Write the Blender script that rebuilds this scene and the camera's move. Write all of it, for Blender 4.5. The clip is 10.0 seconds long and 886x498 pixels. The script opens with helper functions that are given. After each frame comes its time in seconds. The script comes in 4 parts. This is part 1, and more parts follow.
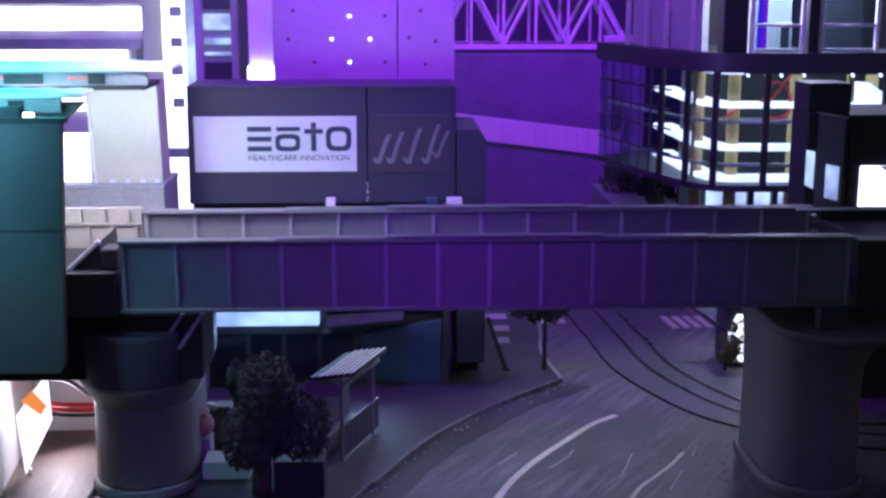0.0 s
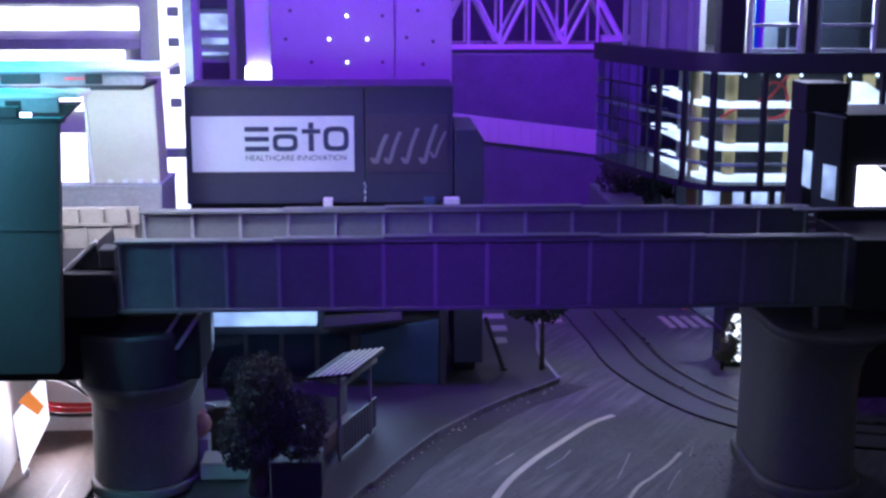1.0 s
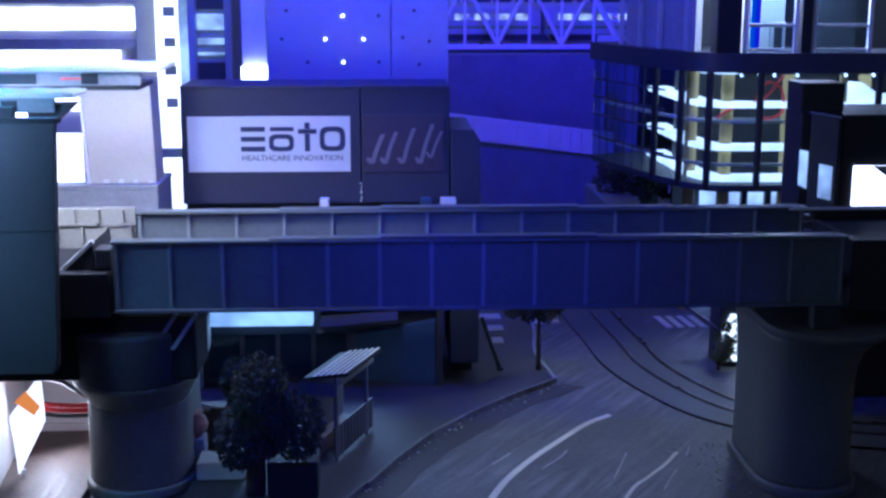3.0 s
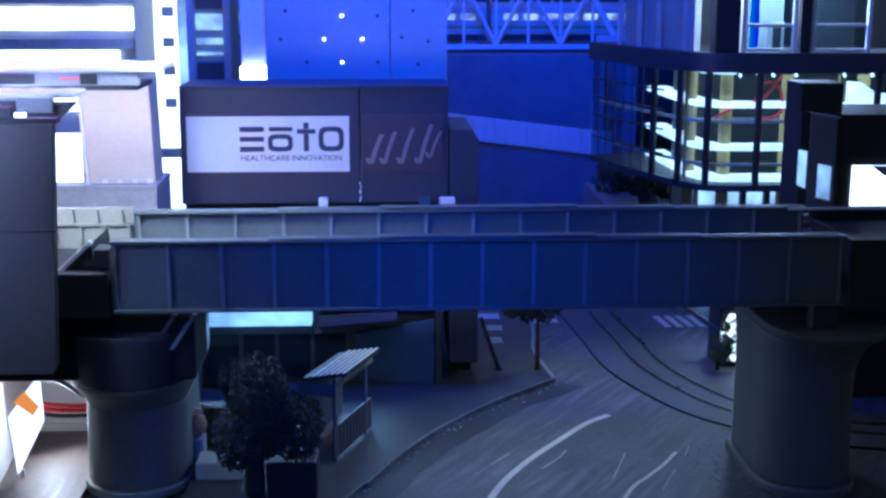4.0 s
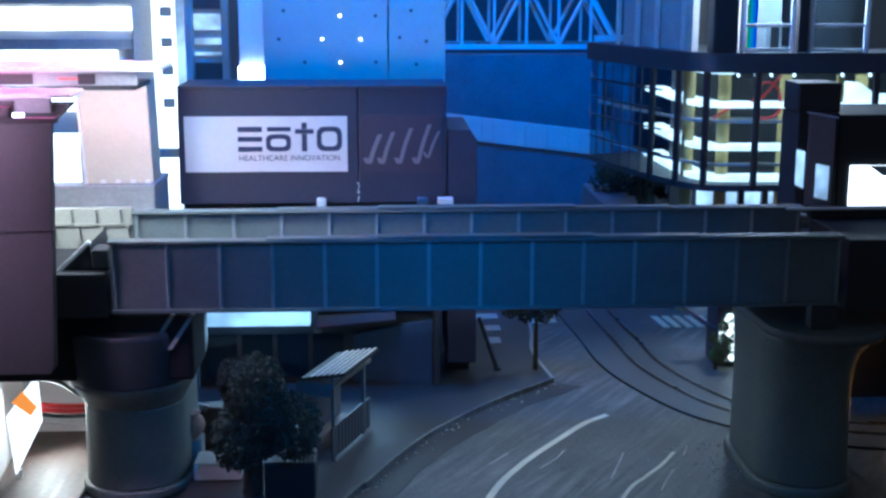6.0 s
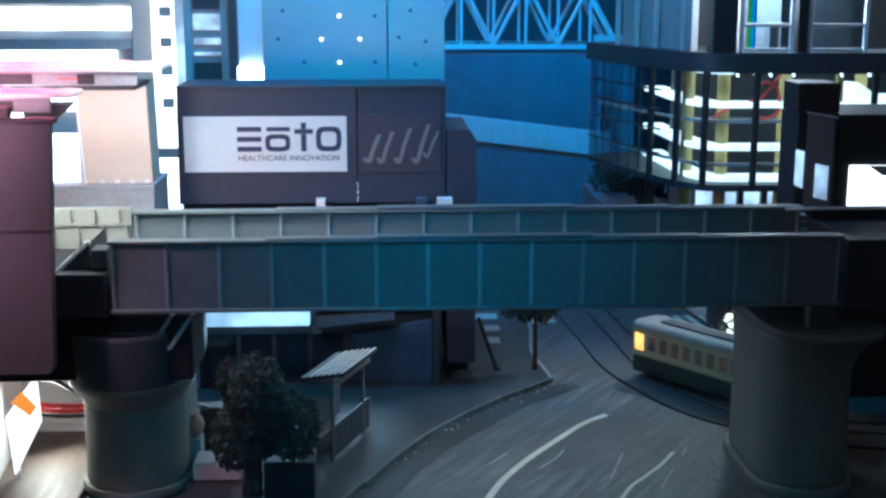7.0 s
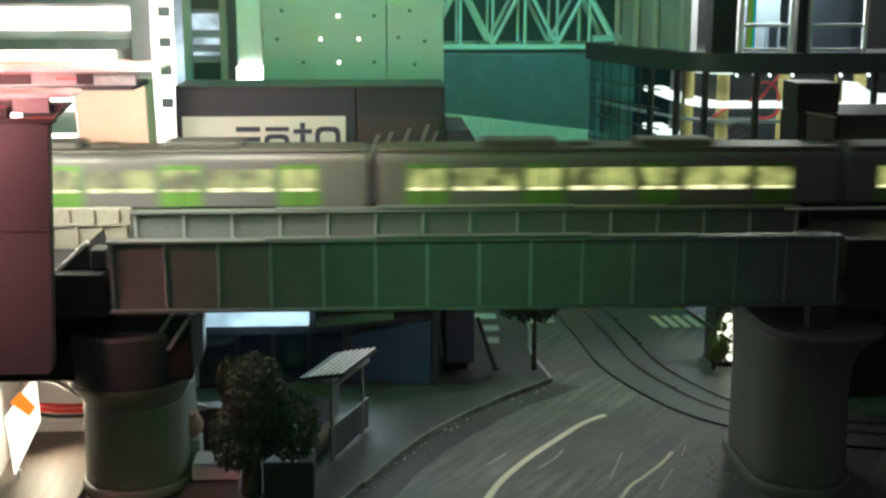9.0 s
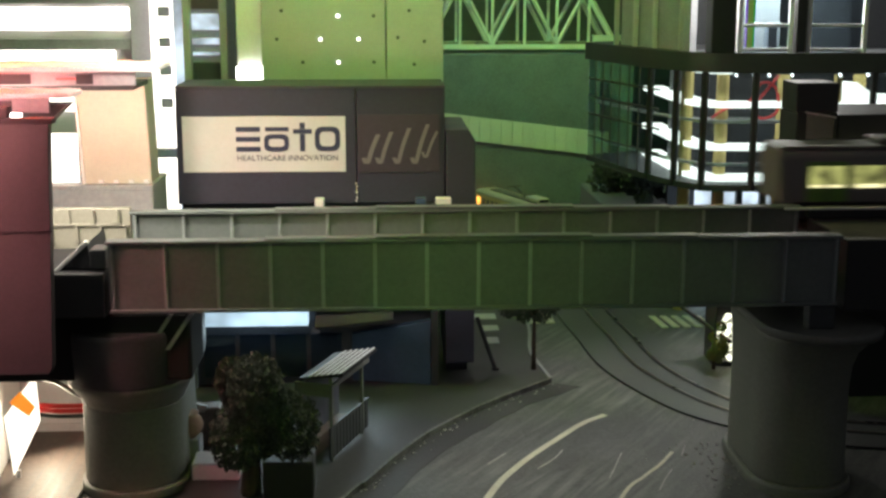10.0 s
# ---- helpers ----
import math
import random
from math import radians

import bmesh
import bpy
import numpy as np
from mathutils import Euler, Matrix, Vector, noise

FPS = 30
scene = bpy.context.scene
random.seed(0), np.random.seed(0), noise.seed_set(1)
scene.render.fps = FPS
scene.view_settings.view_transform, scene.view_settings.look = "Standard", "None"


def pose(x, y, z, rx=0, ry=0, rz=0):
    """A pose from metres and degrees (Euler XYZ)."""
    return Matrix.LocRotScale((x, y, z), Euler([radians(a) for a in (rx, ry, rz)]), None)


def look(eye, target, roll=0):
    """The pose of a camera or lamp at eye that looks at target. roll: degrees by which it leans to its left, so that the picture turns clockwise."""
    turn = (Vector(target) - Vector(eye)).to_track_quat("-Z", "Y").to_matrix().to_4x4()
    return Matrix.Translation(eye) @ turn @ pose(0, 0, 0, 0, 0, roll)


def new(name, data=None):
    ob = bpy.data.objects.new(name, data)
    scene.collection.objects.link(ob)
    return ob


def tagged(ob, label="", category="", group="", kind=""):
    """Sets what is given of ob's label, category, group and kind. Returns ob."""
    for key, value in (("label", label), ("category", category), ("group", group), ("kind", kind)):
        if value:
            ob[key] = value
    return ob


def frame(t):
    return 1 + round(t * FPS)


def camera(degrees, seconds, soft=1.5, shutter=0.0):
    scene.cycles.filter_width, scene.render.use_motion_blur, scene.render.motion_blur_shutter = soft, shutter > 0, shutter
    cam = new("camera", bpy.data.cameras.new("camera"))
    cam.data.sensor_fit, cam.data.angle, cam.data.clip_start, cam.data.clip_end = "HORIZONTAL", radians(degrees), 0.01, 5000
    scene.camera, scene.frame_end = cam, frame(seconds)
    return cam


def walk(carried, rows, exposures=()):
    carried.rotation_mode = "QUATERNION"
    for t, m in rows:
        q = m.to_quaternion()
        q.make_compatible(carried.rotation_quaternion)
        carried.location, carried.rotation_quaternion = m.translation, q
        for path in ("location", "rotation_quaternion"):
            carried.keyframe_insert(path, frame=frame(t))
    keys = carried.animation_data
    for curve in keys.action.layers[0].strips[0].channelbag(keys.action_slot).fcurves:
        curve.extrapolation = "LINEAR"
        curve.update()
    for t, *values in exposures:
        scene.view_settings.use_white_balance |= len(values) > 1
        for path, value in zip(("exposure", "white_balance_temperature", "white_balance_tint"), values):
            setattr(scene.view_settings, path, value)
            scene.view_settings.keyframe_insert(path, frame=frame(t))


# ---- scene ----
MM = 0.001
cam = camera(39, 10.0, 2.7, 0.4)
EYE = Vector((0.0685, -0.310, 0.0626))


def aim(yaw, pitch=12.0):
    y, p = radians(yaw), radians(pitch)
    return EYE + Vector((math.sin(y) * math.cos(p), math.cos(y) * math.cos(p), -math.sin(p)))


YAW = 2.34
PATH = [(0.0, 0.0), (0.5, 0.060), (1.0, 0.118), (1.5, 0.170), (2.0, 0.217), (2.5, 0.255), (3.2, 0.300), (4.0, 0.338),
        (4.5, 0.362), (5.0, 0.385), (5.5, 0.402), (6.2, 0.430), (7.0, 0.453), (7.5, 0.466), (8.0, 0.475), (9.0, 0.493), (10.0, 0.510)]
TINT = [(0, 0.22, 5450, 37), (1, 0.1, 5300, 34), (2.5, -0.02, 4850, 30), (4, 0.2, 4600, 12), (5.5, 0.36, 4850, 4), (7, 0.40, 5500, 2),
        (7.8, 0.40, 6100, 1), (8.4, 0.40, 6700, 0), (9, 0.40, 7300, 3), (10, 0.42, 7600, 10)]
walk(cam, [(t, look(EYE, aim(YAW + d), 0.06)) for t, d in PATH], TINT)

# ---- world and large lights ----
world = bpy.data.worlds.new("dark_room")
scene.world = world
world.use_nodes = True
world.node_tree.nodes["Background"].inputs[0].default_value = (0.75, 0.85, 1.0, 1)
world.node_tree.nodes["Background"].inputs[1].default_value = 0.052


def area_lamp(name, at, to, sx, sy, watts, color):
    data = bpy.data.lights.new(name, "AREA")
    data.shape, data.size, data.size_y, data.energy, data.color = "RECTANGLE", sx * MM, sy * MM, watts, color
    ob = new(name, data)
    ob.matrix_world = look(Vector(at) * MM, Vector(to) * MM)
    return ob


# street light falling from the back of the layout, the lamp under the station canopy, and an added unseen fill over the
# bridge end
area_lamp("street_light", (84, 420, 230), (122, 8, -72), 50, 50, 0.125, (0.90, 0.95, 1.0))
# assumed lamp, hidden under the deck, brightening the near road
area_lamp("assumed_deck_light", (96, 48, -17.6), (104, 8, -72), 40, 6, 0.0125, (0.84, 0.93, 1.0))
area_lamp("bridge_fill", (26, -4, 77), (22, 40, -10), 22, 12, 0.028, (1.0, 0.97, 0.92)).data.spread = radians(95)
area_lamp("canopy_light", (-24, 6, 27), (20, 54, 6), 20, 10, 0.050, (1.0, 0.96, 0.86))
area_lamp("bay_led_light", (-29, 39, -54), (-12, 18, -58), 8, 14, 0.018, (1.0, 0.93, 0.78))
# added fill from the front, no lamp of the room, lifting the dark faces
area_lamp("front_fill", (-60, -140, 240), (10, 20, -10), 120, 120, 0.006, (1.0, 0.97, 0.93))
area_lamp("shop_light", (38, 88, -47), (34, 40, -72), 60, 6, 0.006, (0.55, 0.80, 1.0)).data.spread = radians(105)
area_lamp("upper_room_light", (228, 181, 82), (226, 184, 36), 40, 8, 0.20, (0.9, 0.95, 1.0))

# ---- materials ----


def node(nt, kind, **inputs):
    n = nt.nodes.new(kind)
    for key, value in inputs.items():
        n.inputs[key].default_value = value
    return n


def mat(name, color, rough=0.6, metal=0.0, grain=900.0, vary=0.25, bump=0.15, stain=90.0, glow=0.0, glow_color=None, coat=0.0):
    """Painted plastic, card or metal with grain and stains at two scales."""
    m = bpy.data.materials.new(name)
    m.use_nodes = True
    nt = m.node_tree
    b = nt.nodes["Principled BSDF"]
    co = nt.nodes.new("ShaderNodeTexCoord")
    n1, n2 = node(nt, "ShaderNodeTexNoise", Scale=grain, Detail=6.0), node(nt, "ShaderNodeTexNoise", Scale=stain, Detail=4.0)
    info = nt.nodes.new("ShaderNodeObjectInfo")
    shift = nt.nodes.new("ShaderNodeVectorMath")
    shift.operation = "ADD"
    nt.links.new(co.outputs["Object"], shift.inputs[0])
    nt.links.new(info.outputs["Random"], shift.inputs[1])
    for n in (n1, n2):
        nt.links.new(shift.outputs[0], n.inputs["Vector"])
    add = nt.nodes.new("ShaderNodeMath")
    add.operation = "ADD"
    nt.links.new(n1.outputs[0], add.inputs[0])
    nt.links.new(n2.outputs[0], add.inputs[1])
    ramp = node(nt, "ShaderNodeMapRange")
    ramp.inputs[1].default_value, ramp.inputs[2].default_value = 0.6, 1.4
    ramp.inputs[3].default_value, ramp.inputs[4].default_value = 1 - vary, 1 + vary
    nt.links.new(add.outputs[0], ramp.inputs[0])
    mul = nt.nodes.new("ShaderNodeVectorMath")
    mul.operation = "SCALE"
    mul.inputs[0].default_value = color
    nt.links.new(ramp.outputs[0], mul.inputs["Scale"])
    nt.links.new(mul.outputs[0], b.inputs["Base Color"])
    r2 = node(nt, "ShaderNodeMapRange")
    r2.inputs[3].default_value, r2.inputs[4].default_value = max(0.03, rough - 0.12), min(1, rough + 0.12)
    nt.links.new(n2.outputs[0], r2.inputs[0])
    nt.links.new(r2.outputs[0], b.inputs["Roughness"])
    b.inputs["Metallic"].default_value = metal
    b.inputs["Coat Weight"].default_value = coat
    if bump:
        bp = node(nt, "ShaderNodeBump", Strength=bump, Distance=0.0004)
        nt.links.new(n1.outputs[0], bp.inputs["Height"])
        nt.links.new(bp.outputs[0], b.inputs["Normal"])
    if glow:
        b.inputs["Emission Color"].default_value = (*(glow_color or color), 1)
        b.inputs["Emission Strength"].default_value = glow
    return m


def lit(name, color, strength, scale=120.0, low=0.4):
    """A lit window or diffuser with uneven brightness."""
    m = bpy.data.materials.new(name)
    m.use_nodes = True
    nt = m.node_tree
    b = nt.nodes["Principled BSDF"]
    b.inputs["Base Color"].default_value = (0.08, 0.08, 0.08, 1)
    b.inputs["Roughness"].default_value = 0.4
    b.inputs["Emission Color"].default_value = (*color, 1)
    co = nt.nodes.new("ShaderNodeTexCoord")
    n = node(nt, "ShaderNodeTexNoise", Scale=scale, Detail=2.0)
    info = nt.nodes.new("ShaderNodeObjectInfo")
    sh = nt.nodes.new("ShaderNodeVectorMath")
    nt.links.new(co.outputs["Object"], sh.inputs[0])
    nt.links.new(info.outputs["Random"], sh.inputs[1])
    nt.links.new(sh.outputs[0], n.inputs["Vector"])
    r = node(nt, "ShaderNodeMapRange")
    r.inputs[1].default_value, r.inputs[2].default_value = 0.35, 0.65
    r.inputs[3].default_value, r.inputs[4].default_value = strength * low, strength * (2 - low)
    nt.links.new(n.outputs[0], r.inputs[0])
    nt.links.new(r.outputs[0], b.inputs["Emission Strength"])
    return m


def glass(name, color=(0.6, 0.7, 0.75)):
    m = bpy.data.materials.new(name)
    m.use_nodes = True
    nt = m.node_tree
    out = nt.nodes["Material Output"]
    mix = nt.nodes.new("ShaderNodeMixShader")
    tr, gl = nt.nodes.new("ShaderNodeBsdfTransparent"), nt.nodes.new("ShaderNodeBsdfGlossy")
    tr.inputs[0].default_value = (*color, 1)
    gl.inputs["Roughness"].default_value = 0.05
    mix.inputs[0].default_value = 0.12
    nt.links.new(tr.outputs[0], mix.inputs[1])
    nt.links.new(gl.outputs[0], mix.inputs[2])
    nt.links.new(mix.outputs[0], out.inputs[0])
    return m


def rainbow(name, stops, strength):
    """Coloured light round a drum: one turn of the x axis runs through the stops."""
    m = bpy.data.materials.new(name)
    m.use_nodes = True
    nt = m.node_tree
    nt.nodes.remove(nt.nodes["Principled BSDF"])
    co = nt.nodes.new("ShaderNodeTexCoord")
    sep = nt.nodes.new("ShaderNodeSeparateXYZ")
    nt.links.new(co.outputs["Object"], sep.inputs[0])
    at = nt.nodes.new("ShaderNodeMath")
    at.operation = "ARCTAN2"
    nt.links.new(sep.outputs[1], at.inputs[0])
    nt.links.new(sep.outputs[2], at.inputs[1])
    r = node(nt, "ShaderNodeMapRange")
    r.inputs[1].default_value, r.inputs[2].default_value = -math.pi, math.pi
    nt.links.new(at.outputs[0], r.inputs[0])
    ramp = nt.nodes.new("ShaderNodeValToRGB")
    els = ramp.color_ramp.elements
    els[0].position, els[0].color = stops[0][0], (*stops[0][1], 1)
    els[1].position, els[1].color = stops[-1][0], (*stops[-1][1], 1)
    for p, c in stops[1:-1]:
        els.new(p).color = (*c, 1)
    nt.links.new(r.outputs[0], ramp.inputs[0])
    em = node(nt, "ShaderNodeEmission", Strength=strength)
    nt.links.new(ramp.outputs[0], em.inputs[0])
    nt.links.new(em.outputs[0], nt.nodes["Material Output"].inputs[0])
    return m


M = {
    "steel": mat("painted_girder_grey", (0.13, 0.148, 0.152), 0.45, vary=0.18, bump=0.1),
    # lighter copy of the girder grey: light caught by the stiffeners, put into colour
    "steel_edge": mat("lit_girder_edges", (0.27, 0.30, 0.31), 0.4, vary=0.2, bump=0.1),
    "pier": mat("pier_grey_plastic", (0.16, 0.17, 0.15), 0.55, vary=0.2),
    "asphalt": mat("painted_asphalt", (0.080, 0.082, 0.082), 0.58, grain=1300, vary=0.6, bump=0.5, stain=45),
    "paving": mat("paving_grey", (0.045, 0.045, 0.047), 0.6, grain=1500, vary=0.35, bump=0.3, stain=60),
    "trackbed": mat("tram_paving", (0.075, 0.078, 0.082), 0.5, grain=1400, vary=0.35, bump=0.3, stain=50),
    "line": mat("worn_road_paint", (0.60, 0.57, 0.45), 0.6, grain=1500, vary=0.25, bump=0.2),
    "rail": mat("rail_steel", (0.28, 0.25, 0.22), 0.3, 0.9, vary=0.2),
    "kerb": mat("grimy_kerb_stone", (0.13, 0.13, 0.125), 0.7, grain=900, vary=0.7, bump=0.6, stain=160),
    "ballast": mat("grey_ballast", (0.14, 0.13, 0.12), 0.9, grain=2500, vary=0.6, bump=0.8),
    # darker copy of the pier grey, with shade put into its colour
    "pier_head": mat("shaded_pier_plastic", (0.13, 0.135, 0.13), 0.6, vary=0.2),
    "gutter": mat("dark_gutter_asphalt", (0.036, 0.036, 0.039), 0.6, grain=1500, vary=0.4, bump=0.3, stain=70),
    "dust": mat("pale_road_dust", (0.42, 0.41, 0.38), 0.8, grain=2000, vary=0.5, bump=0.5, stain=120),
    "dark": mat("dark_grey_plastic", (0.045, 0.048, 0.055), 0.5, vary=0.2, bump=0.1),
    "darker": mat("near_black_plastic", (0.018, 0.018, 0.022), 0.5, vary=0.2, bump=0.1),
    "shade_black": mat("matte_shade_black", (0.008, 0.008, 0.009), 0.95, vary=0.2, bump=0.1),
    "tower": mat("dark_tower_wall", (0.055, 0.055, 0.06), 0.55, vary=0.15, bump=0.1),
    "billboard": mat("navy_board", (0.030, 0.033, 0.060), 0.6, vary=0.15, bump=0.1),
    "board_top": mat("navy_board_top", (0.06, 0.06, 0.08), 0.6, vary=0.15, bump=0.1),
    "white_sign": mat("white_printed_paper", (0.62, 0.66, 0.68), 0.6, vary=0.06, bump=0.05),
    "ink": mat("navy_ink", (0.03, 0.04, 0.09), 0.6, vary=0.1, bump=0),
    "red_panel": mat("dark_red_panel", (0.045, 0.036, 0.058), 0.6, vary=0.15, bump=0.05),
    "grey_ink": mat("silver_grey_ink", (0.19, 0.185, 0.20), 0.6, vary=0.1, bump=0),
    "concrete": mat("pale_concrete_card", (0.44, 0.44, 0.44), 0.7, vary=0.08, bump=0.15),
    "hole": mat("dark_hole", (0.11, 0.11, 0.11), 0.8, vary=0.1, bump=0),
    "beige": mat("beige_plastic", (0.52, 0.50, 0.42), 0.5, vary=0.1, bump=0.1),
    "grey": mat("mid_grey_card", (0.30, 0.31, 0.33), 0.6, vary=0.2, bump=0.2),
    "white": mat("white_plastic", (0.72, 0.73, 0.74), 0.5, vary=0.08, bump=0.05),
    "truss": mat("pale_truss_paint", (0.55, 0.57, 0.6), 0.5, vary=0.1, bump=0.05),
    "navy": mat("slate_wall", (0.10, 0.11, 0.14), 0.7, vary=0.25, bump=0.2),
    "foliage": mat("dark_foliage", (0.045, 0.055, 0.045), 0.85, grain=1200, vary=0.5, bump=0.4),
    "foliage_light": mat("light_foliage", (0.20, 0.24, 0.08), 0.85, grain=1200, vary=0.5, bump=0.4),
    "clay": mat("dusty_clay", (0.34, 0.20, 0.16), 0.8, vary=0.25, bump=0.2),
    "bark": mat("bark", (0.06, 0.045, 0.035), 0.85, vary=0.4, bump=0.5),
    "yellow": mat("yellow_column_plastic", (0.55, 0.42, 0.16), 0.5, vary=0.12, bump=0.05),
    "red": mat("red_wire_plastic", (0.65, 0.04, 0.04), 0.35, vary=0.1, bump=0),
    "black": mat("black_wire_plastic", (0.02, 0.02, 0.02), 0.35, vary=0.1, bump=0),
    # the tape emits light itself, imitating the led shining through it
    "orange": mat("glowing_orange_tape", (0.8, 0.25, 0.03), 0.5, vary=0.1, bump=0.05, glow=0.7, glow_color=(1.0, 0.3, 0.04)),
    "wood": mat("brown_board", (0.13, 0.095, 0.08), 0.6, grain=700, vary=0.35, bump=0.2),
    "tan": mat("tan_plastic", (0.27, 0.26, 0.225), 0.5, vary=0.15, bump=0.1),
    "cream": mat("cream_tram_paint", (0.46, 0.38, 0.20), 0.4, vary=0.1, bump=0.05),
    "green": mat("dark_green_tram_paint", (0.036, 0.044, 0.026), 0.4, vary=0.1, bump=0.05),
    "silver": mat("stainless_body", (0.15, 0.15, 0.15), 0.5, 0.2, vary=0.08, bump=0.03),
    "tram_roof": mat("pale_tram_roof", (0.33, 0.32, 0.27), 0.6, vary=0.3, bump=0.1),
    "roof": mat("train_roof_grey", (0.09, 0.085, 0.08), 0.6, vary=0.15, bump=0.1),
    "lime": mat("lime_green_door", (0.11, 0.25, 0.05), 0.45, vary=0.1, bump=0.03),
    "blue_panel": mat("blue_shop_panel", (0.05, 0.09, 0.16), 0.35, vary=0.2, bump=0.05),
    "navy_shop": mat("dark_shop_wall", (0.08, 0.085, 0.10), 0.5, vary=0.2, bump=0.1),
    "glass": glass("clear_glazing"),
    "glass_blue": glass("tinted_glazing", (0.30, 0.38, 0.42)),
    "lamp_white": lit("white_led_diffuser", (0.95, 0.97, 1.0), 6.0, 60, 0.8),
    "bay_led": lit("bay_led_diffuser", (1.0, 0.97, 0.90), 1.5, 60, 0.8),
    "slab_white": lit("glowing_white_slab", (1.0, 0.96, 0.90), 3.2, 60, 0.8),
    "window_white": lit("white_lit_window", (0.97, 0.97, 0.97), 2.2, 60, 0.7),
    "window_dapple": lit("dappled_lit_glass", (0.92, 1.0, 0.86), 1.1, 520, 0.0),
    "window_blue": lit("bluish_lit_window", (0.55, 0.75, 1.0), 0.7, 90, 0.5),
    "awning": lit("lit_sign_strip", (0.45, 0.72, 1.0), 0.8, 60, 0.6),
    "train_window": lit("train_window_light", (0.62, 0.70, 0.26), 0.33, 160, 0.25),
    "train_window_bright": lit("train_window_sill_light", (0.95, 0.95, 0.58), 0.95, 160, 0.5),
    "tram_window": lit("tram_window_light", (1.0, 0.55, 0.25), 0.02, 500, 0.0),
    "tram_end": lit("tram_end_window_light", (1.0, 0.30, 0.08), 0.13, 420, 0.0),
    "tram_lamp": lit("tram_front_light", (1.0, 0.45, 0.09), 1.6, 200, 0.6),
    "headlamp": lit("tram_headlamp", (1.0, 0.22, 0.02), 4.0, 50, 0.9),
    "beam_lamp": lit("tram_front_beam", (1.0, 0.50, 0.16), 30.0, 50, 0.9),
    "neon_red": lit("red_led_tube", (1.0, 0.08, 0.10), 1.2, 80, 0.6),
    "far_window": lit("far_train_window", (0.75, 0.9, 0.9), 0.45, 120, 0.3),
}

def streak_asphalt():
    """Painted asphalt: mottled, with pale dusty patches and fine brushed streaks."""
    m = M["asphalt"]
    nt = m.node_tree
    b = nt.nodes["Principled BSDF"]
    base = b.inputs["Base Color"].links[0].from_socket
    co = nt.nodes.new("ShaderNodeTexCoord")
    mp = nt.nodes.new("ShaderNodeMapping")
    turned = nt.nodes.new("ShaderNodeMapping")
    mp.inputs["Rotation"].default_value = (0, 0, radians(-57))
    turned.inputs["Scale"].default_value = (30, 330, 1)
    nt.links.new(co.outputs["Object"], mp.inputs[0])
    nt.links.new(mp.outputs[0], turned.inputs[0])
    st = node(nt, "ShaderNodeTexNoise", Scale=1.0, Detail=5.0, Distortion=0.6)
    nt.links.new(turned.outputs[0], st.inputs["Vector"])
    pt = node(nt, "ShaderNodeTexNoise", Scale=28.0, Detail=7.0, Roughness=0.65)
    nt.links.new(co.outputs["Object"], pt.inputs["Vector"])
    mul = nt.nodes.new("ShaderNodeMath")
    mul.operation = "MULTIPLY"
    r1, r2 = nt.nodes.new("ShaderNodeMapRange"), nt.nodes.new("ShaderNodeMapRange")
    r1.inputs[1].default_value, r1.inputs[2].default_value = 0.45, 0.72
    r2.inputs[1].default_value, r2.inputs[2].default_value = 0.38, 0.62
    nt.links.new(st.outputs[0], r1.inputs[0])
    nt.links.new(pt.outputs[0], r2.inputs[0])
    nt.links.new(r1.outputs[0], mul.inputs[0])
    nt.links.new(r2.outputs[0], mul.inputs[1])
    mix = nt.nodes.new("ShaderNodeMix")
    mix.data_type = "RGBA"
    nt.links.new(mul.outputs[0], mix.inputs["Factor"])
    nt.links.new(base, mix.inputs["A"])
    mix.inputs["B"].default_value = (0.21, 0.21, 0.20, 1)
    nt.links.new(mix.outputs["Result"], b.inputs["Base Color"])


streak_asphalt()

# ---- mesh helpers (numbers in millimetres) ----


def box(bm, x0, x1, y0, y1, z0, z1, bevel=0.0):
    vs = [bm.verts.new((x * MM, y * MM, z * MM)) for x in (x0, x1) for y in (y0, y1) for z in (z0, z1)]
    fs = [bm.faces.new([vs[i] for i in f]) for f in ((0, 1, 3, 2), (4, 6, 7, 5), (0, 4, 5, 1), (2, 3, 7, 6), (0, 2, 6, 4), (1, 5, 7, 3))]
    if bevel:
        es = list({e for f in fs for e in f.edges})
        bmesh.ops.bevel(bm, geom=es, offset=bevel * MM, segments=2, profile=0.5, affect="EDGES")
    return bm


def prism(bm, ring, d, bevel=0.0):
    """A closed ring of (x, y, z) pushed along d."""
    a = [bm.verts.new(Vector(p) * MM) for p in ring]
    b = [bm.verts.new((Vector(p) + Vector(d)) * MM) for p in ring]
    n = len(ring)
    fs = [bm.faces.new(a), bm.faces.new(b[::-1])]
    fs += [bm.faces.new((a[i], b[i], b[(i + 1) % n], a[(i + 1) % n])) for i in range(n)]
    if bevel:
        es = list({e for f in fs for e in f.edges})
        bmesh.ops.bevel(bm, geom=es, offset=bevel * MM, segments=2, profile=0.5, affect="EDGES")
    bmesh.ops.recalc_face_normals(bm, faces=bm.faces)
    return bm


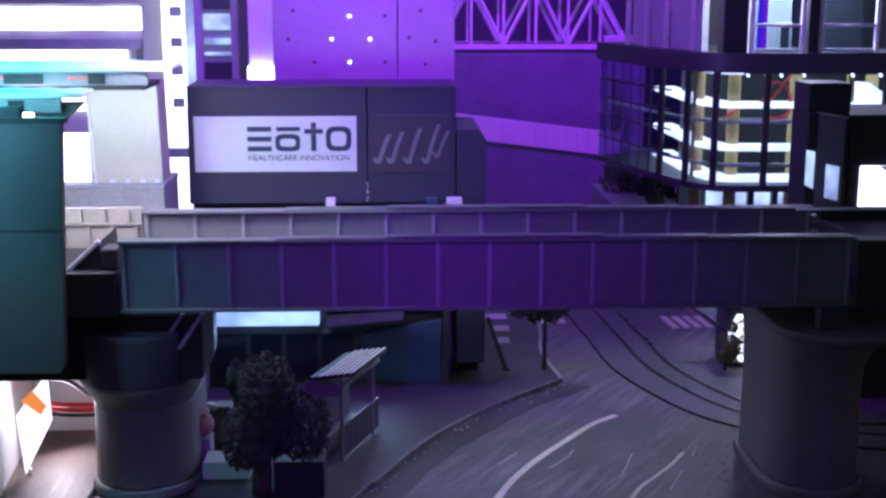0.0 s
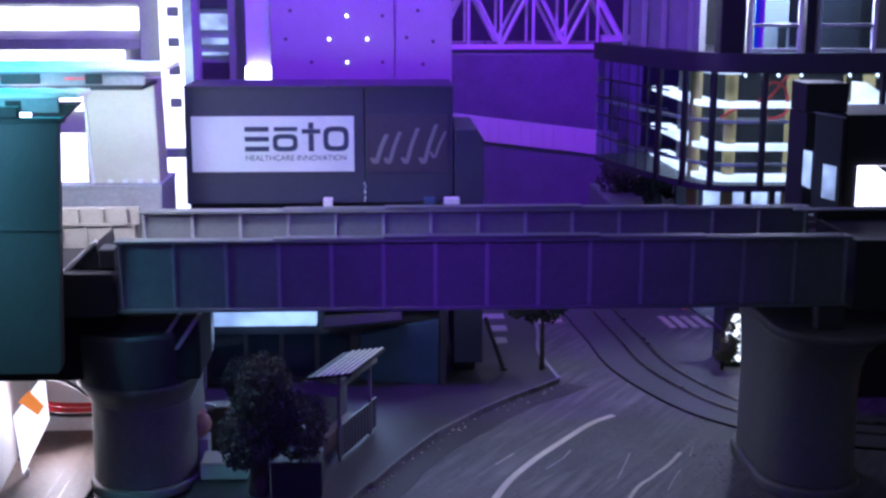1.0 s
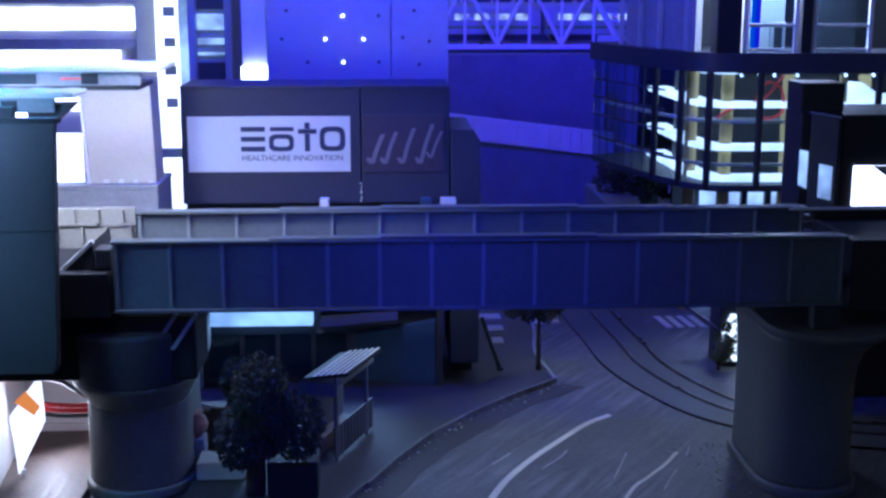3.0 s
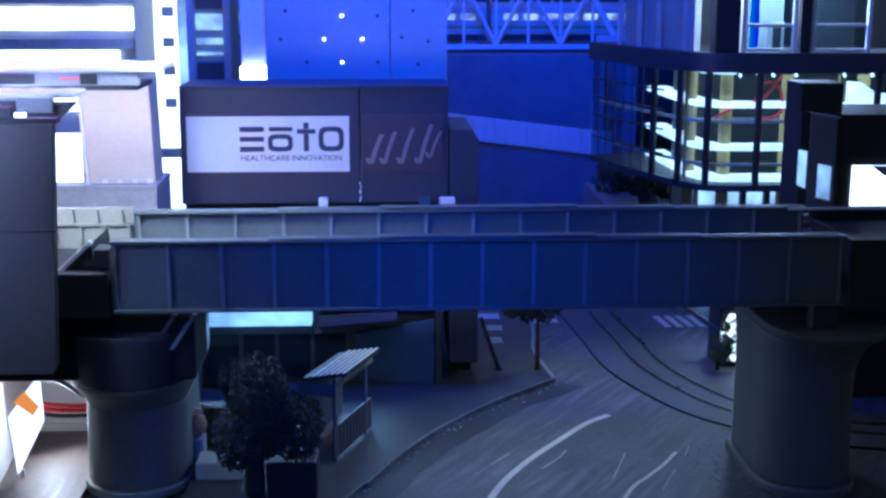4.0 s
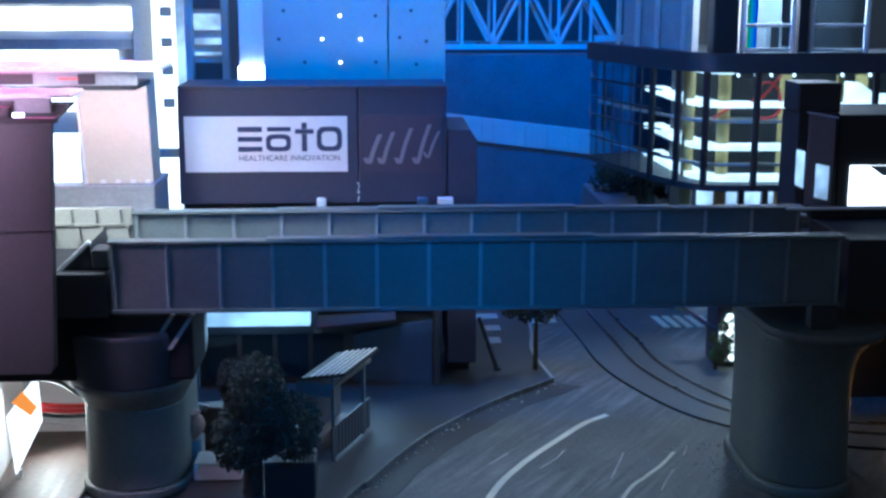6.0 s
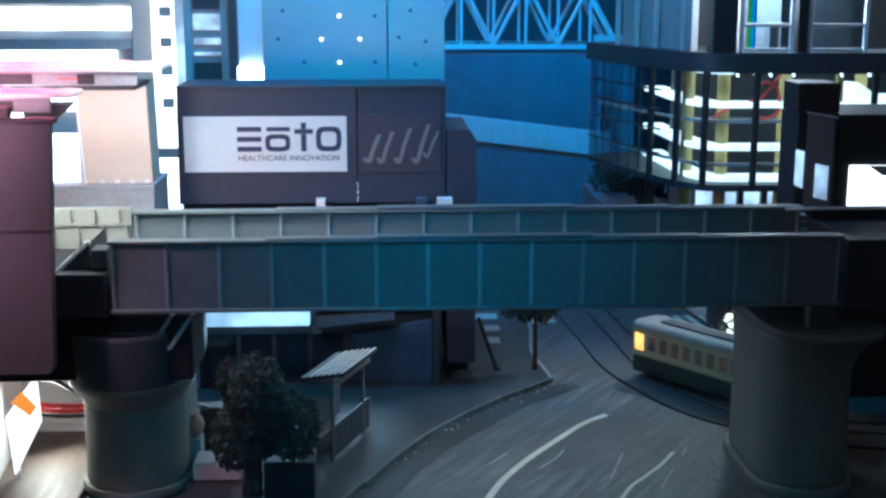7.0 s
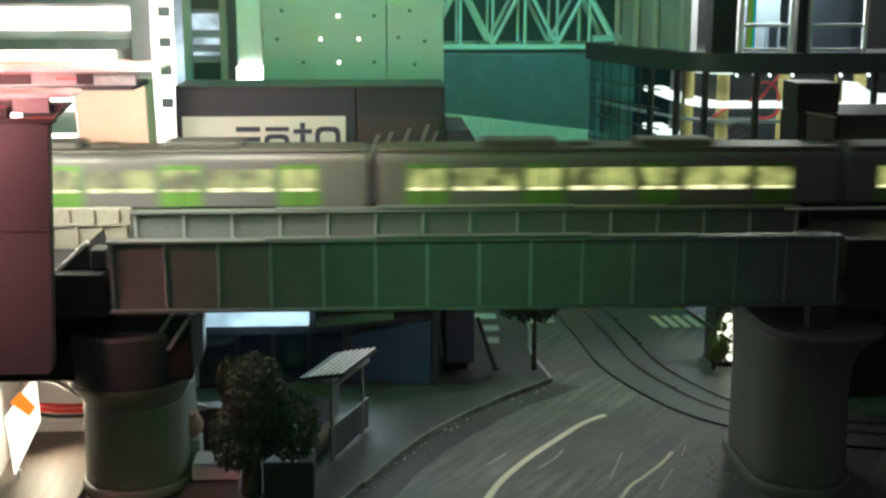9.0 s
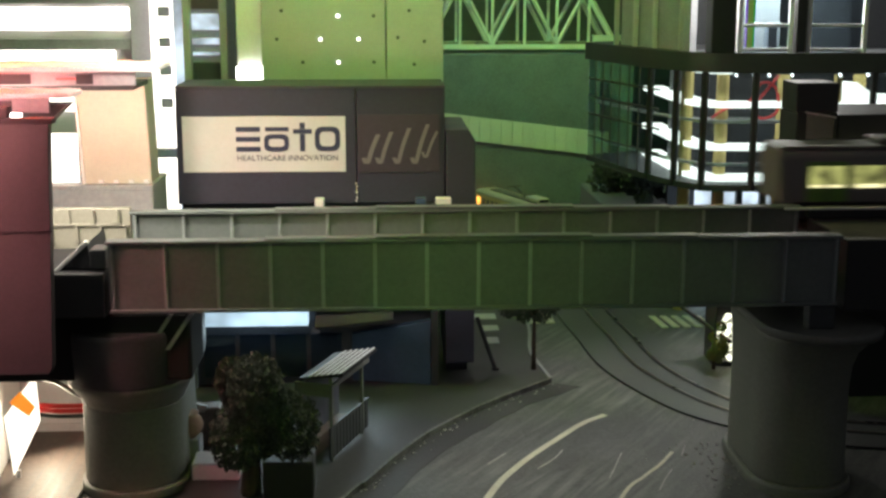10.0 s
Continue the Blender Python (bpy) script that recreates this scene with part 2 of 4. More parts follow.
def tube(bm, pts, r, n=8, r1=None):
    """A round bar through the points, tapering to r1."""
    pts = [Vector(p) for p in pts]
    rings = []
    for i, p in enumerate(pts):
        d = (pts[min(i + 1, len(pts) - 1)] - pts[max(i - 1, 0)]).normalized()
        u = d.orthogonal().normalized() if abs(d.z) > 0.95 else Vector((0, 0, 1)).cross(d).normalized()
        v = d.cross(u)
        rr = r if r1 is None else r + (r1 - r) * i / (len(pts) - 1)
        rings.append([bm.verts.new((p + (u * math.cos(a) + v * math.sin(a)) * rr) * MM) for a in [k * math.tau / n for k in range(n)]])
    for a, b in zip(rings, rings[1:]):
        for k in range(n):
            bm.faces.new((a[k], a[(k + 1) % n], b[(k + 1) % n], b[k]))
    bm.faces.new(rings[0][::-1])
    bm.faces.new(rings[-1])
    bmesh.ops.recalc_face_normals(bm, faces=bm.faces)
    return bm


def ribbon(bm, left, right, z0, z1):
    """A strip of ground between two lines of (x, y), from z0 up to z1."""
    rows = [[bm.verts.new((p[0] * MM, p[1] * MM, z * MM)) for p, z in ((a, z0), (a, z1), (b, z1), (b, z0))] for a, b in zip(left, right)]
    for p, q in zip(rows, rows[1:]):
        for k in range(4):
            bm.faces.new((p[k], p[(k + 1) % 4], q[(k + 1) % 4], q[k]))
    bm.faces.new(rows[0][::-1])
    bm.faces.new(rows[-1])
    bmesh.ops.recalc_face_normals(bm, faces=bm.faces)
    return bm


def part(name, bm, material, parent=None, label="", smooth=False):
    me = bpy.data.meshes.new(name)
    bm.to_mesh(me)
    bm.free()
    me.materials.append(M[material])
    if smooth:
        for p in me.polygons:
            p.use_smooth = True
    ob = new(name, me)
    if parent:
        ob.parent = parent
    if label:
        ob["label"] = label
    return ob


def again(ob, parent=None, dx=0, dy=0, dz=0):
    """Another piece on the same mesh."""
    c = ob.copy()
    scene.collection.objects.link(c)
    c.parent = parent or ob.parent
    c.location = (ob.location.x + dx * MM, ob.location.y + dy * MM, ob.location.z + dz * MM)
    return c


def thing(name, label, category, group="", kind=""):
    ob = new(name)
    ob.empty_display_size = 0.005
    return tagged(ob, label, category, group, kind)


def nb():
    return bmesh.new()


def curve(pts, n=40):
    """A smooth line through points (Catmull-Rom)."""
    p = [np.array(q, float) for q in pts]
    p = [2 * p[0] - p[1]] + p + [2 * p[-1] - p[-2]]
    out = []
    for i in range(1, len(p) - 2):
        for k in range(n):
            t = k / n
            out.append(0.5 * (2 * p[i] + (p[i + 1] - p[i - 1]) * t + (2 * p[i - 1] - 5 * p[i] + 4 * p[i + 1] - p[i + 2]) * t * t
                              + (3 * p[i] - p[i - 1] - 3 * p[i + 1] + p[i + 2]) * t ** 3))
    return out + [p[-2]]


def offset(line, d):
    """The line moved d to its left."""
    out = []
    for i, p in enumerate(line):
        t = line[min(i + 1, len(line) - 1)] - line[max(i - 1, 0)]
        t = t / np.linalg.norm(t)
        out.append(p + np.array((-t[1], t[0])) * d)
    return out


GZ = -72.0  # road level

# ---- setting ----


def setting(name, bm, material, label, smooth=False):
    ob = part(name, bm, material, smooth=smooth)
    return tagged(ob, label, name.split("_")[0], kind="structure")


setting("ground", box(nb(), -1150, 1000, -260, 760, -84, GZ - 0.6), "paving", "dark grey base board of the model layout")
setting("backdrop", box(nb(), -1150, 1000, 745, 760, GZ, 320), "navy", "dark slate backdrop board behind the layout")
# road, tram way and pavements
setting("road", box(nb(), 20, 760, -250, 744, GZ - 0.6, GZ), "asphalt", "dark grey painted model asphalt with worn patches")
KERB = curve([(30, -70), (57.8, 0.6), (63.7, 12), (71, 28.4), (80, 45.5), (88.7, 58.2), (98.6, 71), (109, 82.6), (117.5, 90.8), (126, 99.5)], 7)
KERB2 = curve([(126, 99.5), (123, 132), (126, 162), (130, 230), (133, 300), (133, 330)], 10)
bm = nb()
ribbon(bm, [np.array((14.5, p[1])) for p in KERB], KERB, GZ - 0.3, GZ + 1.4)
pave = setting("pavement", bm, "paving", "dark grey pavement along the curving road")
bm = nb()
ribbon(bm, [np.array((60, p[1] + 0.01)) for p in KERB2], KERB2, GZ - 0.3, GZ + 1.4)
setting("pavement_back", bm, "paving", "dark grey pavement beside the street")
bm = nb()
ribbon(bm, offset(KERB, 0.45), offset(KERB, -0.5), GZ - 0.2, GZ + 1.9)
setting("kerb_1", bm, "kerb", "grey kerb edging the curved pavement")
bm = nb()
ribbon(bm, offset(KERB2, 0.7), offset(KERB2, -0.5), GZ - 0.2, GZ + 1.9)
setting("kerb_2", bm, "grey", "pale kerb edging the street pavement")
# darker asphalt strip along the kerb, with a wavy outer edge
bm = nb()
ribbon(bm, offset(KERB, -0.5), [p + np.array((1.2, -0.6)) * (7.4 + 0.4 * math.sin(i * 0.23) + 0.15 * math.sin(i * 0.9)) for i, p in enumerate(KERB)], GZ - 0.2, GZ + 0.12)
setting("gutter", bm, "gutter", "dark gutter strip beside the kerb")
TRACK = curve([(20, 390), (70, 390), (112, 387), (139, 374), (152, 345), (156, 300), (158, 196), (161, 153), (163.5, 119), (171.5, 91), (182, 71), (200, 57), (225, 48), (300, 40), (420, 38), (700, 38)], 24)
bm = nb()
ribbon(bm, offset(TRACK, -17), offset(TRACK, 13), GZ - 0.2, GZ + 0.35)
bed = setting("tramway", bm, "trackbed", "grey paved tram way with sunken grooves")
for d in (-4.5, 4.5):
    bm = nb()
    ribbon(bm, offset(TRACK, d - 1.0), offset(TRACK, d - 0.35), GZ + 0.2, GZ + 0.55)
    part("groove", bm, "black", bed)
    bm = nb()
    ribbon(bm, offset(TRACK, d - 0.35), offset(TRACK, d + 0.35), GZ + 0.2, GZ + 0.85)
    part("rail", bm, "rail", bed)
bm = nb()
ribbon(bm, offset(TRACK, -17.6), offset(TRACK, -17.0), GZ - 0.2, GZ + 0.6)
part("edge_joint", bm, "black", bed)


def line_mark(pts, w, name="road_marking"):
    c = curve(pts, 10)
    bm = nb()
    ribbon(bm, offset(c, w / 2), offset(c, -w / 2), GZ - 0.1, GZ + 0.14)
    return tagged(part(name, bm, "line"), "worn cream road line painted on asphalt", "road marking", "road lines", "structure")


line_mark([(139, 66), (131, 59), (122, 47), (107, 25), (96, 2), (80, -50)], 2.0)
line_mark([(153, 33), (147, 23), (141, 15), (132, 1), (112, -50)], 1.1)
for pts in ([(138, 33), (134, 22), (131, 14)], [(150, 20), (146, 12), (143, 5)], [(112, 22), (118, 30), (121, 36)], [(98, 26), (104, 34)], [(158, 38), (155, 30)]):
    c = curve(pts, 6)
    bm = nb()
    ribbon(bm, offset(c, 0.16), offset(c, -0.14), GZ - 0.1, GZ + 0.13)
    tagged(part("scratch", bm, "dust"), "pale scratch in the road paint", "scratch", "road scratches", "structure")
for k in range(5):
    x = 178 + k * 4.6
    bm = nb()
    prism(bm, [(x, 184, GZ), (x + 2.6, 184, GZ), (x + 4.4, 167, GZ), (x + 1.8, 167, GZ)], (0, 0, 0.5))
    tagged(part("crossing_stripe", bm, "line"), "pale stripe of a pedestrian crossing", "road marking", "crossing stripes", "structure")
for k in range(3):
    bm = nb()
    box(bm, 122 + k * 6, 126 + k * 6, 176, 190, GZ, GZ + 0.5)
    tagged(part("crossing_stripe", bm, "line"), "pale stripe of a pedestrian crossing", "road marking", "crossing stripes", "structure")

for x, y, w, d in ((105.5, 178, 9, 8), (107, 160, 7, 8), (106.5, 143, 6, 8)):
    tagged(part("paving_slab", box(nb(), x, x + w, y, y + d, GZ + 1.3, GZ + 1.8, 0.1), "concrete"), "pale paving slab set in the pavement", "paving slab", "pale paving slabs", "structure")

rnd = random.Random(21)
bm = nb()
for _ in range(170):
    if rnd.random() < 0.5:
        x, y = rnd.gauss(166, 7), rnd.gauss(24, 14)
    else:
        i = rnd.randrange(len(KERB))
        x, y = KERB[i][0] + abs(rnd.gauss(0, 2.2)) + 0.6, KERB[i][1] - rnd.random()
    s = rnd.uniform(0.12, 0.42)
    prism(bm, [(x + s * math.cos(k), y + s * math.sin(k) * rnd.uniform(0.6, 1), GZ + 0.02) for k in (0.2, 1.6, 3.0, 4.6)], (rnd.uniform(-0.1, 0.1), 0, s * 0.9))
tagged(part("road_grit", bm, "dust"), "pale crumbs of grit scattered on the road", "grit", kind="stuff")

# ---- plate girder bridge ----


def girder_mesh(y, z_top, h, side, parent, x0=0.0, x1=186.0, n=14):
    """A plate girder: web, flanges, cover plates and stiffeners, side -1 towards the viewer."""
    web = part("girder", box(nb(), x0, x1, y - 0.6, y + 0.6, z_top - h + 0.8, z_top - 1.2), "steel", parent)
    bm = nb()
    box(bm, x0 - 0.4, x1 + 0.4, y - 2.1, y + 2.1, z_top - 1.2, z_top - 0.4, 0.15)
    part("top_flange", bm, "steel", web)
    L = x1 - x0
    for a, b, z in ((0.21, 0.80, 0.0), (0.36, 0.655, 0.35)):
        part("cover_plate", box(nb(), x0 + L * a, x0 + L * b, y - 1.9, y + 1.9, z_top - 0.4, z_top + z, 0.1), "steel", web)
    part("bottom_flange", box(nb(), x0, x1, y - 2.0, y + 2.0, z_top - h, z_top - h + 0.8, 0.15), "steel", web)
    bm = nb()
    for s in (-1, 1):
        box(bm, -0.2, 0.2, s * 0.6 if s > 0 else -1.5, 1.5 if s > 0 else -0.6, -h + 0.8, -1.2)
        box(bm, -0.5, 0.5, 0.6 if s > 0 else -0.75, 0.75 if s > 0 else -0.6, -h + 0.8, -1.2)
        for k in range(9):
            z = -2.2 - k * (h - 4) / 8
            for dx in (-0.36, 0.36):
                box(bm, dx - 0.12, dx + 0.12, min(s * 0.75, s * 1.0), max(s * 0.75, s * 1.0), z - 0.17, z + 0.17)
    rib = part("stiffener", bm, "steel_edge", web)
    rib.location = ((x0 + 0.9) * MM, y * MM, z_top * MM)
    for k in range(1, n + 1):
        again(rib, web, dx=k * (L - 1.8) / n)
    bm = nb()
    for k in range(46):
        x = x0 + L * (0.80 + k * 0.0042)
        prism(bm, [(x, y - 1.6, z_top - 0.4), (x + 0.3, y - 1.6, z_top - 0.4), (x + 0.62, y + 1.6, z_top - 0.4), (x + 0.32, y + 1.6, z_top - 0.4)], (0, 0, 0.3))
    tagged(part("tread_plate", bm, "steel", web, "ribbed end of the flange"), kind="stuff")
    return web


bridge = thing("girder_bridge", "grey plate girder railway bridge on piers", "bridge")
girder_mesh(0, 0, 18.9, -1, bridge)
girder_mesh(32, 1.8, 18.9, -1, bridge)
bm = nb()
for k in range(15):
    x = 0.9 + k * 13.16
    box(bm, x - 0.8, x + 0.8, 0.7, 31.3, -15, -12)
part("floor_beam", bm, "steel", bridge)
part("track_bed", box(nb(), 0, 186, 4, 28, -12, -10.5, 0.2), "ballast", bridge)
for y in (11.5, 20.5):
    part("rail", box(nb(), -1, 187, y - 0.35, y + 0.35, -10.5, -8.4, 0.1), "rail", bridge)

viaduct = thing("train_viaduct", "grey viaduct deck carrying the commuter line", "viaduct")
part("deck", box(nb(), -1050, 900, 36, 64, -15, -9.2, 0.4), "dark", viaduct)
part("ballast", box(nb(), -1050, 900, 40, 60, -9.2, -7.6, 0.6), "ballast", viaduct)
for y in (45.2, 54.2):
    part("rail", box(nb(), -1050, 900, y - 0.35, y + 0.35, -7.6, -5.6, 0.1), "rail", viaduct)
for x in [k for k in range(-1000, 900, 150) if not -60 < k < 260]:
    part("column", box(nb(), x, x + 14, 40, 60, GZ, -15, 1.5), "pier", viaduct)


# housing added for the assumed lamp, unseen behind the girder
ul = thing("assumed_deck_lamp", "assumed slim white led lamp, unseen under the viaduct deck", "lamp")
part("housing", box(nb(), 75, 117, 44.5, 51.5, -16.4, -15.0, 0.2), "white", ul)
part("diffuser", box(nb(), 76, 116, 45, 51, -16.8, -16.4), "lamp_white", ul, "glowing white diffuser")

# approaches at both ends: side girders with ribs
ap = thing("approach_viaduct", "dark approach viaduct at the bridge end", "viaduct")
part("deck", box(nb(), -120, -1.2, -1.6, 30, -20.1, -8.6, 0.4), "darker", ap)
# the crosshead's black colour takes the place of shade under the viaduct
part("crosshead", box(nb(), -44, 19.0, 4, 26, -38.6, -20.2, 1.0), "shade_black", ap)
for a, b in (((9.2, -27.4), (13.7, -20.6)), ((12.4, -30.0), (18.8, -20.6))):
    part("brace", prism(nb(), [(a[0], 3.2, a[1]), (a[0] + 1.2, 3.2, a[1]), (b[0] + 1.2, 3.2, b[1]), (b[0], 3.2, b[1])], (0, 0.8, 0)), "grey", ap, "slanting grey brace")
part("bearing_block", box(nb(), -5, -0.9, 1, 8, -8, -3, 0.4), "dark", ap, "dark bearing block")
bm = nb()
prism(bm, [(-15.4, 2, -9.5), (-14.2, 2, -9.8), (-5.2, 2, -1.6), (-6.0, 2, -0.8)], (0, 1.6, 0), 0.2)
part("ramp_edge", bm, "white", ap, "pale sloping edge strip")
bm = nb()
prism(bm, [(-15, 3.5, -10), (-6, 3.5, -1.8), (-5, 3.5, -10)], (0, 20, 0))
part("ramp_side", bm, "dark", ap)
part("column", box(nb(), -110, -98, 6, 26, GZ, -20, 1.5), "pier", ap)
ap2 = thing("approach_viaduct", "near-black approach viaduct at the bridge end", "viaduct")
part("deck", box(nb(), 188.5, 420, 0, 32, -21, -2, 0.4), "darker", ap2)
part("parapet", box(nb(), 188.2, 420, 30, 33.5, -2, 1.0, 0.3), "darker", ap2)
part("edge_strip", box(nb(), 181, 420, 29, 30, 0.6, 1.2, 0.1), "white", ap2, "pale edge strip")
part("column", box(nb(), 395, 410, 6, 26, GZ, -21, 1.5), "pier", ap2)

beige = thing("beige_parapet", "beige ribbed viaduct side wall beside the bridge", "wall")
part("wall", box(nb(), -60, -0.6, 33, 35, -14, 2.0, 0.3), "tan", beige)
part("ledge", box(nb(), -60, -0.6, 32.3, 33, -3.0, -2.3, 0.1), "tan", beige)
for row, z0, z1, off in ((0, -2.0, 1.6, 0), (1, -7.5, -3.2, 2)):
    for k in range(9):
        x = -57 + k * 6.6 + off
        if x > -1.5:
            continue
        bm = nb()
        prism(bm, [(x - 0.5, 33, z0), (x + 0.5, 33, z0), (x + 0.25, 33, z1), (x - 0.25, 33, z1)], (0, -1.1, 0))
        part("rib", bm, "tan", beige)
part("bracket", box(nb(), -60, -1, 35, 36.5, -14, -9.5), "tan", beige)

# piers: long rounded columns with a spreading head


def stadium(w, l, n=10):
    """Outline of a rounded oblong, w across x and l along y."""
    r = w / 2
    out = []
    for s, a0 in ((1, 0), (-1, math.pi)):
        for k in range(n + 1):
            a = a0 + k * math.pi / n
            out.append((r * math.cos(a), s * (l / 2 - r) + r * math.sin(a)))
    return out


def pier(x, y, parent_label, high=False):
    p = thing("bridge_pier", parent_label, "pier", "bridge piers")

    def loft(name, levels, material):
        bm = nb()
        rings = []
        for z, w, l in levels:
            shift = (w - 25.6) * 0.40 if high and z > -50 else 0.0  # the flank by the road rises straight
            rings.append([bm.verts.new(((px + shift) * MM, py * MM, z * MM)) for px, py in stadium(w, l)])
        for a, b in zip(rings, rings[1:]):
            for k in range(len(a)):
                bm.faces.new((a[k], a[(k + 1) % len(a)], b[(k + 1) % len(b)], b[k]))
        bm.faces.new(rings[0][::-1])
        bm.faces.new(rings[-1])
        ob = part(name, bm, material, p, smooth=True)
        for poly in ob.data.polygons:
            poly.use_smooth = abs(poly.normal.z) < 0.9
        return ob

    b = -2.6 if high else -1.4
    loft("base", [(GZ, 31 + b, 51), (GZ + 0.3, 31 + b, 51), (GZ + 1.8, 31 + b, 51), (GZ + 2.3, 30.7 + b, 50.7), (GZ + 2.6, 30 + b, 50)], "pier")
    if high:
        loft("shaft", [(GZ + 2.6, 25.6, 47), (GZ + 3.4, 25.6, 47), (-48, 25.2, 46.4), (-43, 25.25, 46.8), (-38, 25.6, 48), (-33, 27.2, 51), (-29.5, 30, 56), (-28, 31.5, 60)], "pier")
    else:
        loft("shaft", [(GZ + 2.6, 27.6, 48), (GZ + 3.2, 27.6, 48), (-48.2, 27.0, 47.4), (-47.5, 27.0, 47.4)], "pier")
    if high:
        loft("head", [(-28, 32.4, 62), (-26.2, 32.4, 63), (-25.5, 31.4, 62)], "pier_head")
    else:
        loft("collar", [(-47.5, 27.0, 47.4), (-46.2, 27.6, 48), (-44.6, 29.8, 51), (-43.0, 31.4, 55), (-41.6, 32.4, 58), (-39.8, 33.0, 60)], "pier")
        # this head is coloured darker than the shaft to paint in its shade
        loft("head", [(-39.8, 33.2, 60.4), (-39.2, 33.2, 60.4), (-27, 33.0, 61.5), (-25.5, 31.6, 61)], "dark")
    for by in (-21, 5, 16, 30):
        part("bearing", box(nb(), -3.5, 3.5, by - 2, by + 2, -25.5, -19.2, 0.3), "dark", p)
    p.location = (x * MM, y * MM, 0)
    return p


pier(0.6, 29, "grey oval bridge pier with a flared head")
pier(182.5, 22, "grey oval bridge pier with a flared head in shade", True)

# ---- left: dark tower block and the void below it ----
tw = thing("dark_tower", "dark grey tower block overhanging the corner", "building")
bm = nb()
prism(bm, [(-90, -12, -31.4), (-13.4, -12, -31.4), (-12.3, -12, -29.6), (-9.6, -12, 30.0), (-90, -12, 32)], (0, 3, 0), 0.15)
part("wall", bm, "tower", tw)
part("joint", box(nb(), -90, -10.2, -12.25, -11.9, 4.2, 4.5), "darker", tw)
part("cornice", box(nb(), -90, -8.6, -12.3, -8.6, 30.1, 31.4, 0.2), "darker", tw)
part("roof_kerb", box(nb(), -90, -19, -11.6, -9, 31.4, 34, 0.3), "darker", tw)
part("rear_support", box(nb(), -90, -60, -11.8, -9.2, GZ, -31.4, 0.5), "tower", tw)

vd = thing("open_basement", "white-walled service bay with boarded floor", "bay")
part("floor_board", box(nb(), -80, -13, -40, 58, GZ, GZ + 0.8), "wood", vd)
part("back_wall", box(nb(), -60, -12, 58, 60, GZ + 0.8, -28), "white", vd)
part("side_wall", prism(nb(), [(-36, 2, GZ + 0.8), (-41, 57, GZ + 0.8), (-41, 57, -30), (-36, 2, -30)], (-2, 0, 0)), "white", vd)
for k in range(5):
    part("seam", box(nb(), -27 + k * 3.4 - 0.1, -27 + k * 3.4 + 0.1, -40, 56, GZ + 0.75, GZ + 0.86), "black", vd)
part("skirting", box(nb(), -38, -13, 56.8, 57.9, GZ + 0.8, GZ + 3), "white", vd)
led = thing("strip_light", "bright white led strip light on the bay wall", "lamp")
bm = nb()
prism(bm, [(-29.5, 21, -46), (-26.0, 20, -41.5), (-25.6, 20, -55), (-33.5, 20, -70.4), (-35, 20, -53.5)], (0, 1, 0))
part("diffuser", bm, "bay_led", led)
part("tape", prism(nb(), [(-33, 19, -49), (-28, 19, -53), (-26.2, 19, -50.5), (-30, 19, -46)], (0, 0.6, 0)), "orange", led, "orange tape")
part("bracket", box(nb(), -33, -32, 20.4, 21.4, GZ + 0.8, -69), "white", led)
for i, (mtl, zz, r) in enumerate((("red", -52.5, 0.7), ("red", -54.0, 0.7), ("black", -55.5, 0.6), ("black", -45.5, 0.6))):
    w = part("wire", tube(nb(), curve([(-30 + i, 24, zz + 1.5), (-22, 26, zz), (-14, 30, zz - 1.2 - (5 if i == 3 else 0)), (-6, 36, zz - 2)], 6), r), mtl, smooth=True)
    tagged(w, "%s electric wire sagging across the bay" % mtl, "wire", "wires in the bay")

# ---- station canopies on the left, with coloured edge light ----


def canopy(x0, x1, y0, y1, z, label):
    c = thing("platform_canopy", label, "canopy", "platform canopies")
    n = 120
    bm = nb()
    top = []
    for k in range(n + 1):
        x = x0 + (x1 - x0) * k / n
        top.append((x, y0, z + 1.1 + (0.28 if k % 2 else -0.22) + 0.12 * math.sin(k * 0.4)))
    prism(bm, [(x0, y0, z)] + top[::1] + [(x1, y0, z)], (0, y1 - y0, 0))
    part("roof_sheet", bm, "white", c, "pale corrugated roof sheet")
    part("fascia", box(nb(), x0, x1 - 5, y0 + 0.6, y0 + 2, z - 3.6, z - 0.1, 0.2), "grey", c)
    for a, b in ((0.42, 0.56), (0.72, 0.78)):
        part("fascia_panel", box(nb(), x0 + (x1 - x0) * a, x0 + (x1 - x0) * b, y0 + 0.2, y0 + 0.7, z - 3.2, z - 0.6, 0.1), "darker", c)
    part("beam", box(nb(), x0, x1 - 6, y0 + 3, y1 - 2, z - 5, z - 3.6, 0.2), "dark", c)
    return c


c1 = canopy(-60, 11, 14, 40, 40.5, "ribbed white platform canopy with coloured edge light")
part("led_tube", box(nb(), -14, -5, 14.3, 14.9, 38.4, 39.0, 0.1), "neon_red", c1, "glowing red tube")
part("led_tube", box(nb(), -58, -24, 14.3, 14.9, 38.6, 39.2, 0.1), "neon_red", c1, "glowing red tube")
part("post", box(nb(), -55, -52, 20, 23, -9, 36, 0.3), "dark", c1)
c2 = canopy(-70, -7, -2, 12, 35.2, "lower ribbed platform canopy with coloured edge light")
part("bracket", prism(nb(), [(-24, 0, 33.5), (-8, 0, 33.5), (-14, 0, 28), (-24, 0, 27)], (0, 8, 0)), "dark", c2)
part("lamp_tray", box(nb(), -70, -19, -1, 10, 28.8, 33.4, 0.3), "lamp_white", c2, "white glowing light tray")

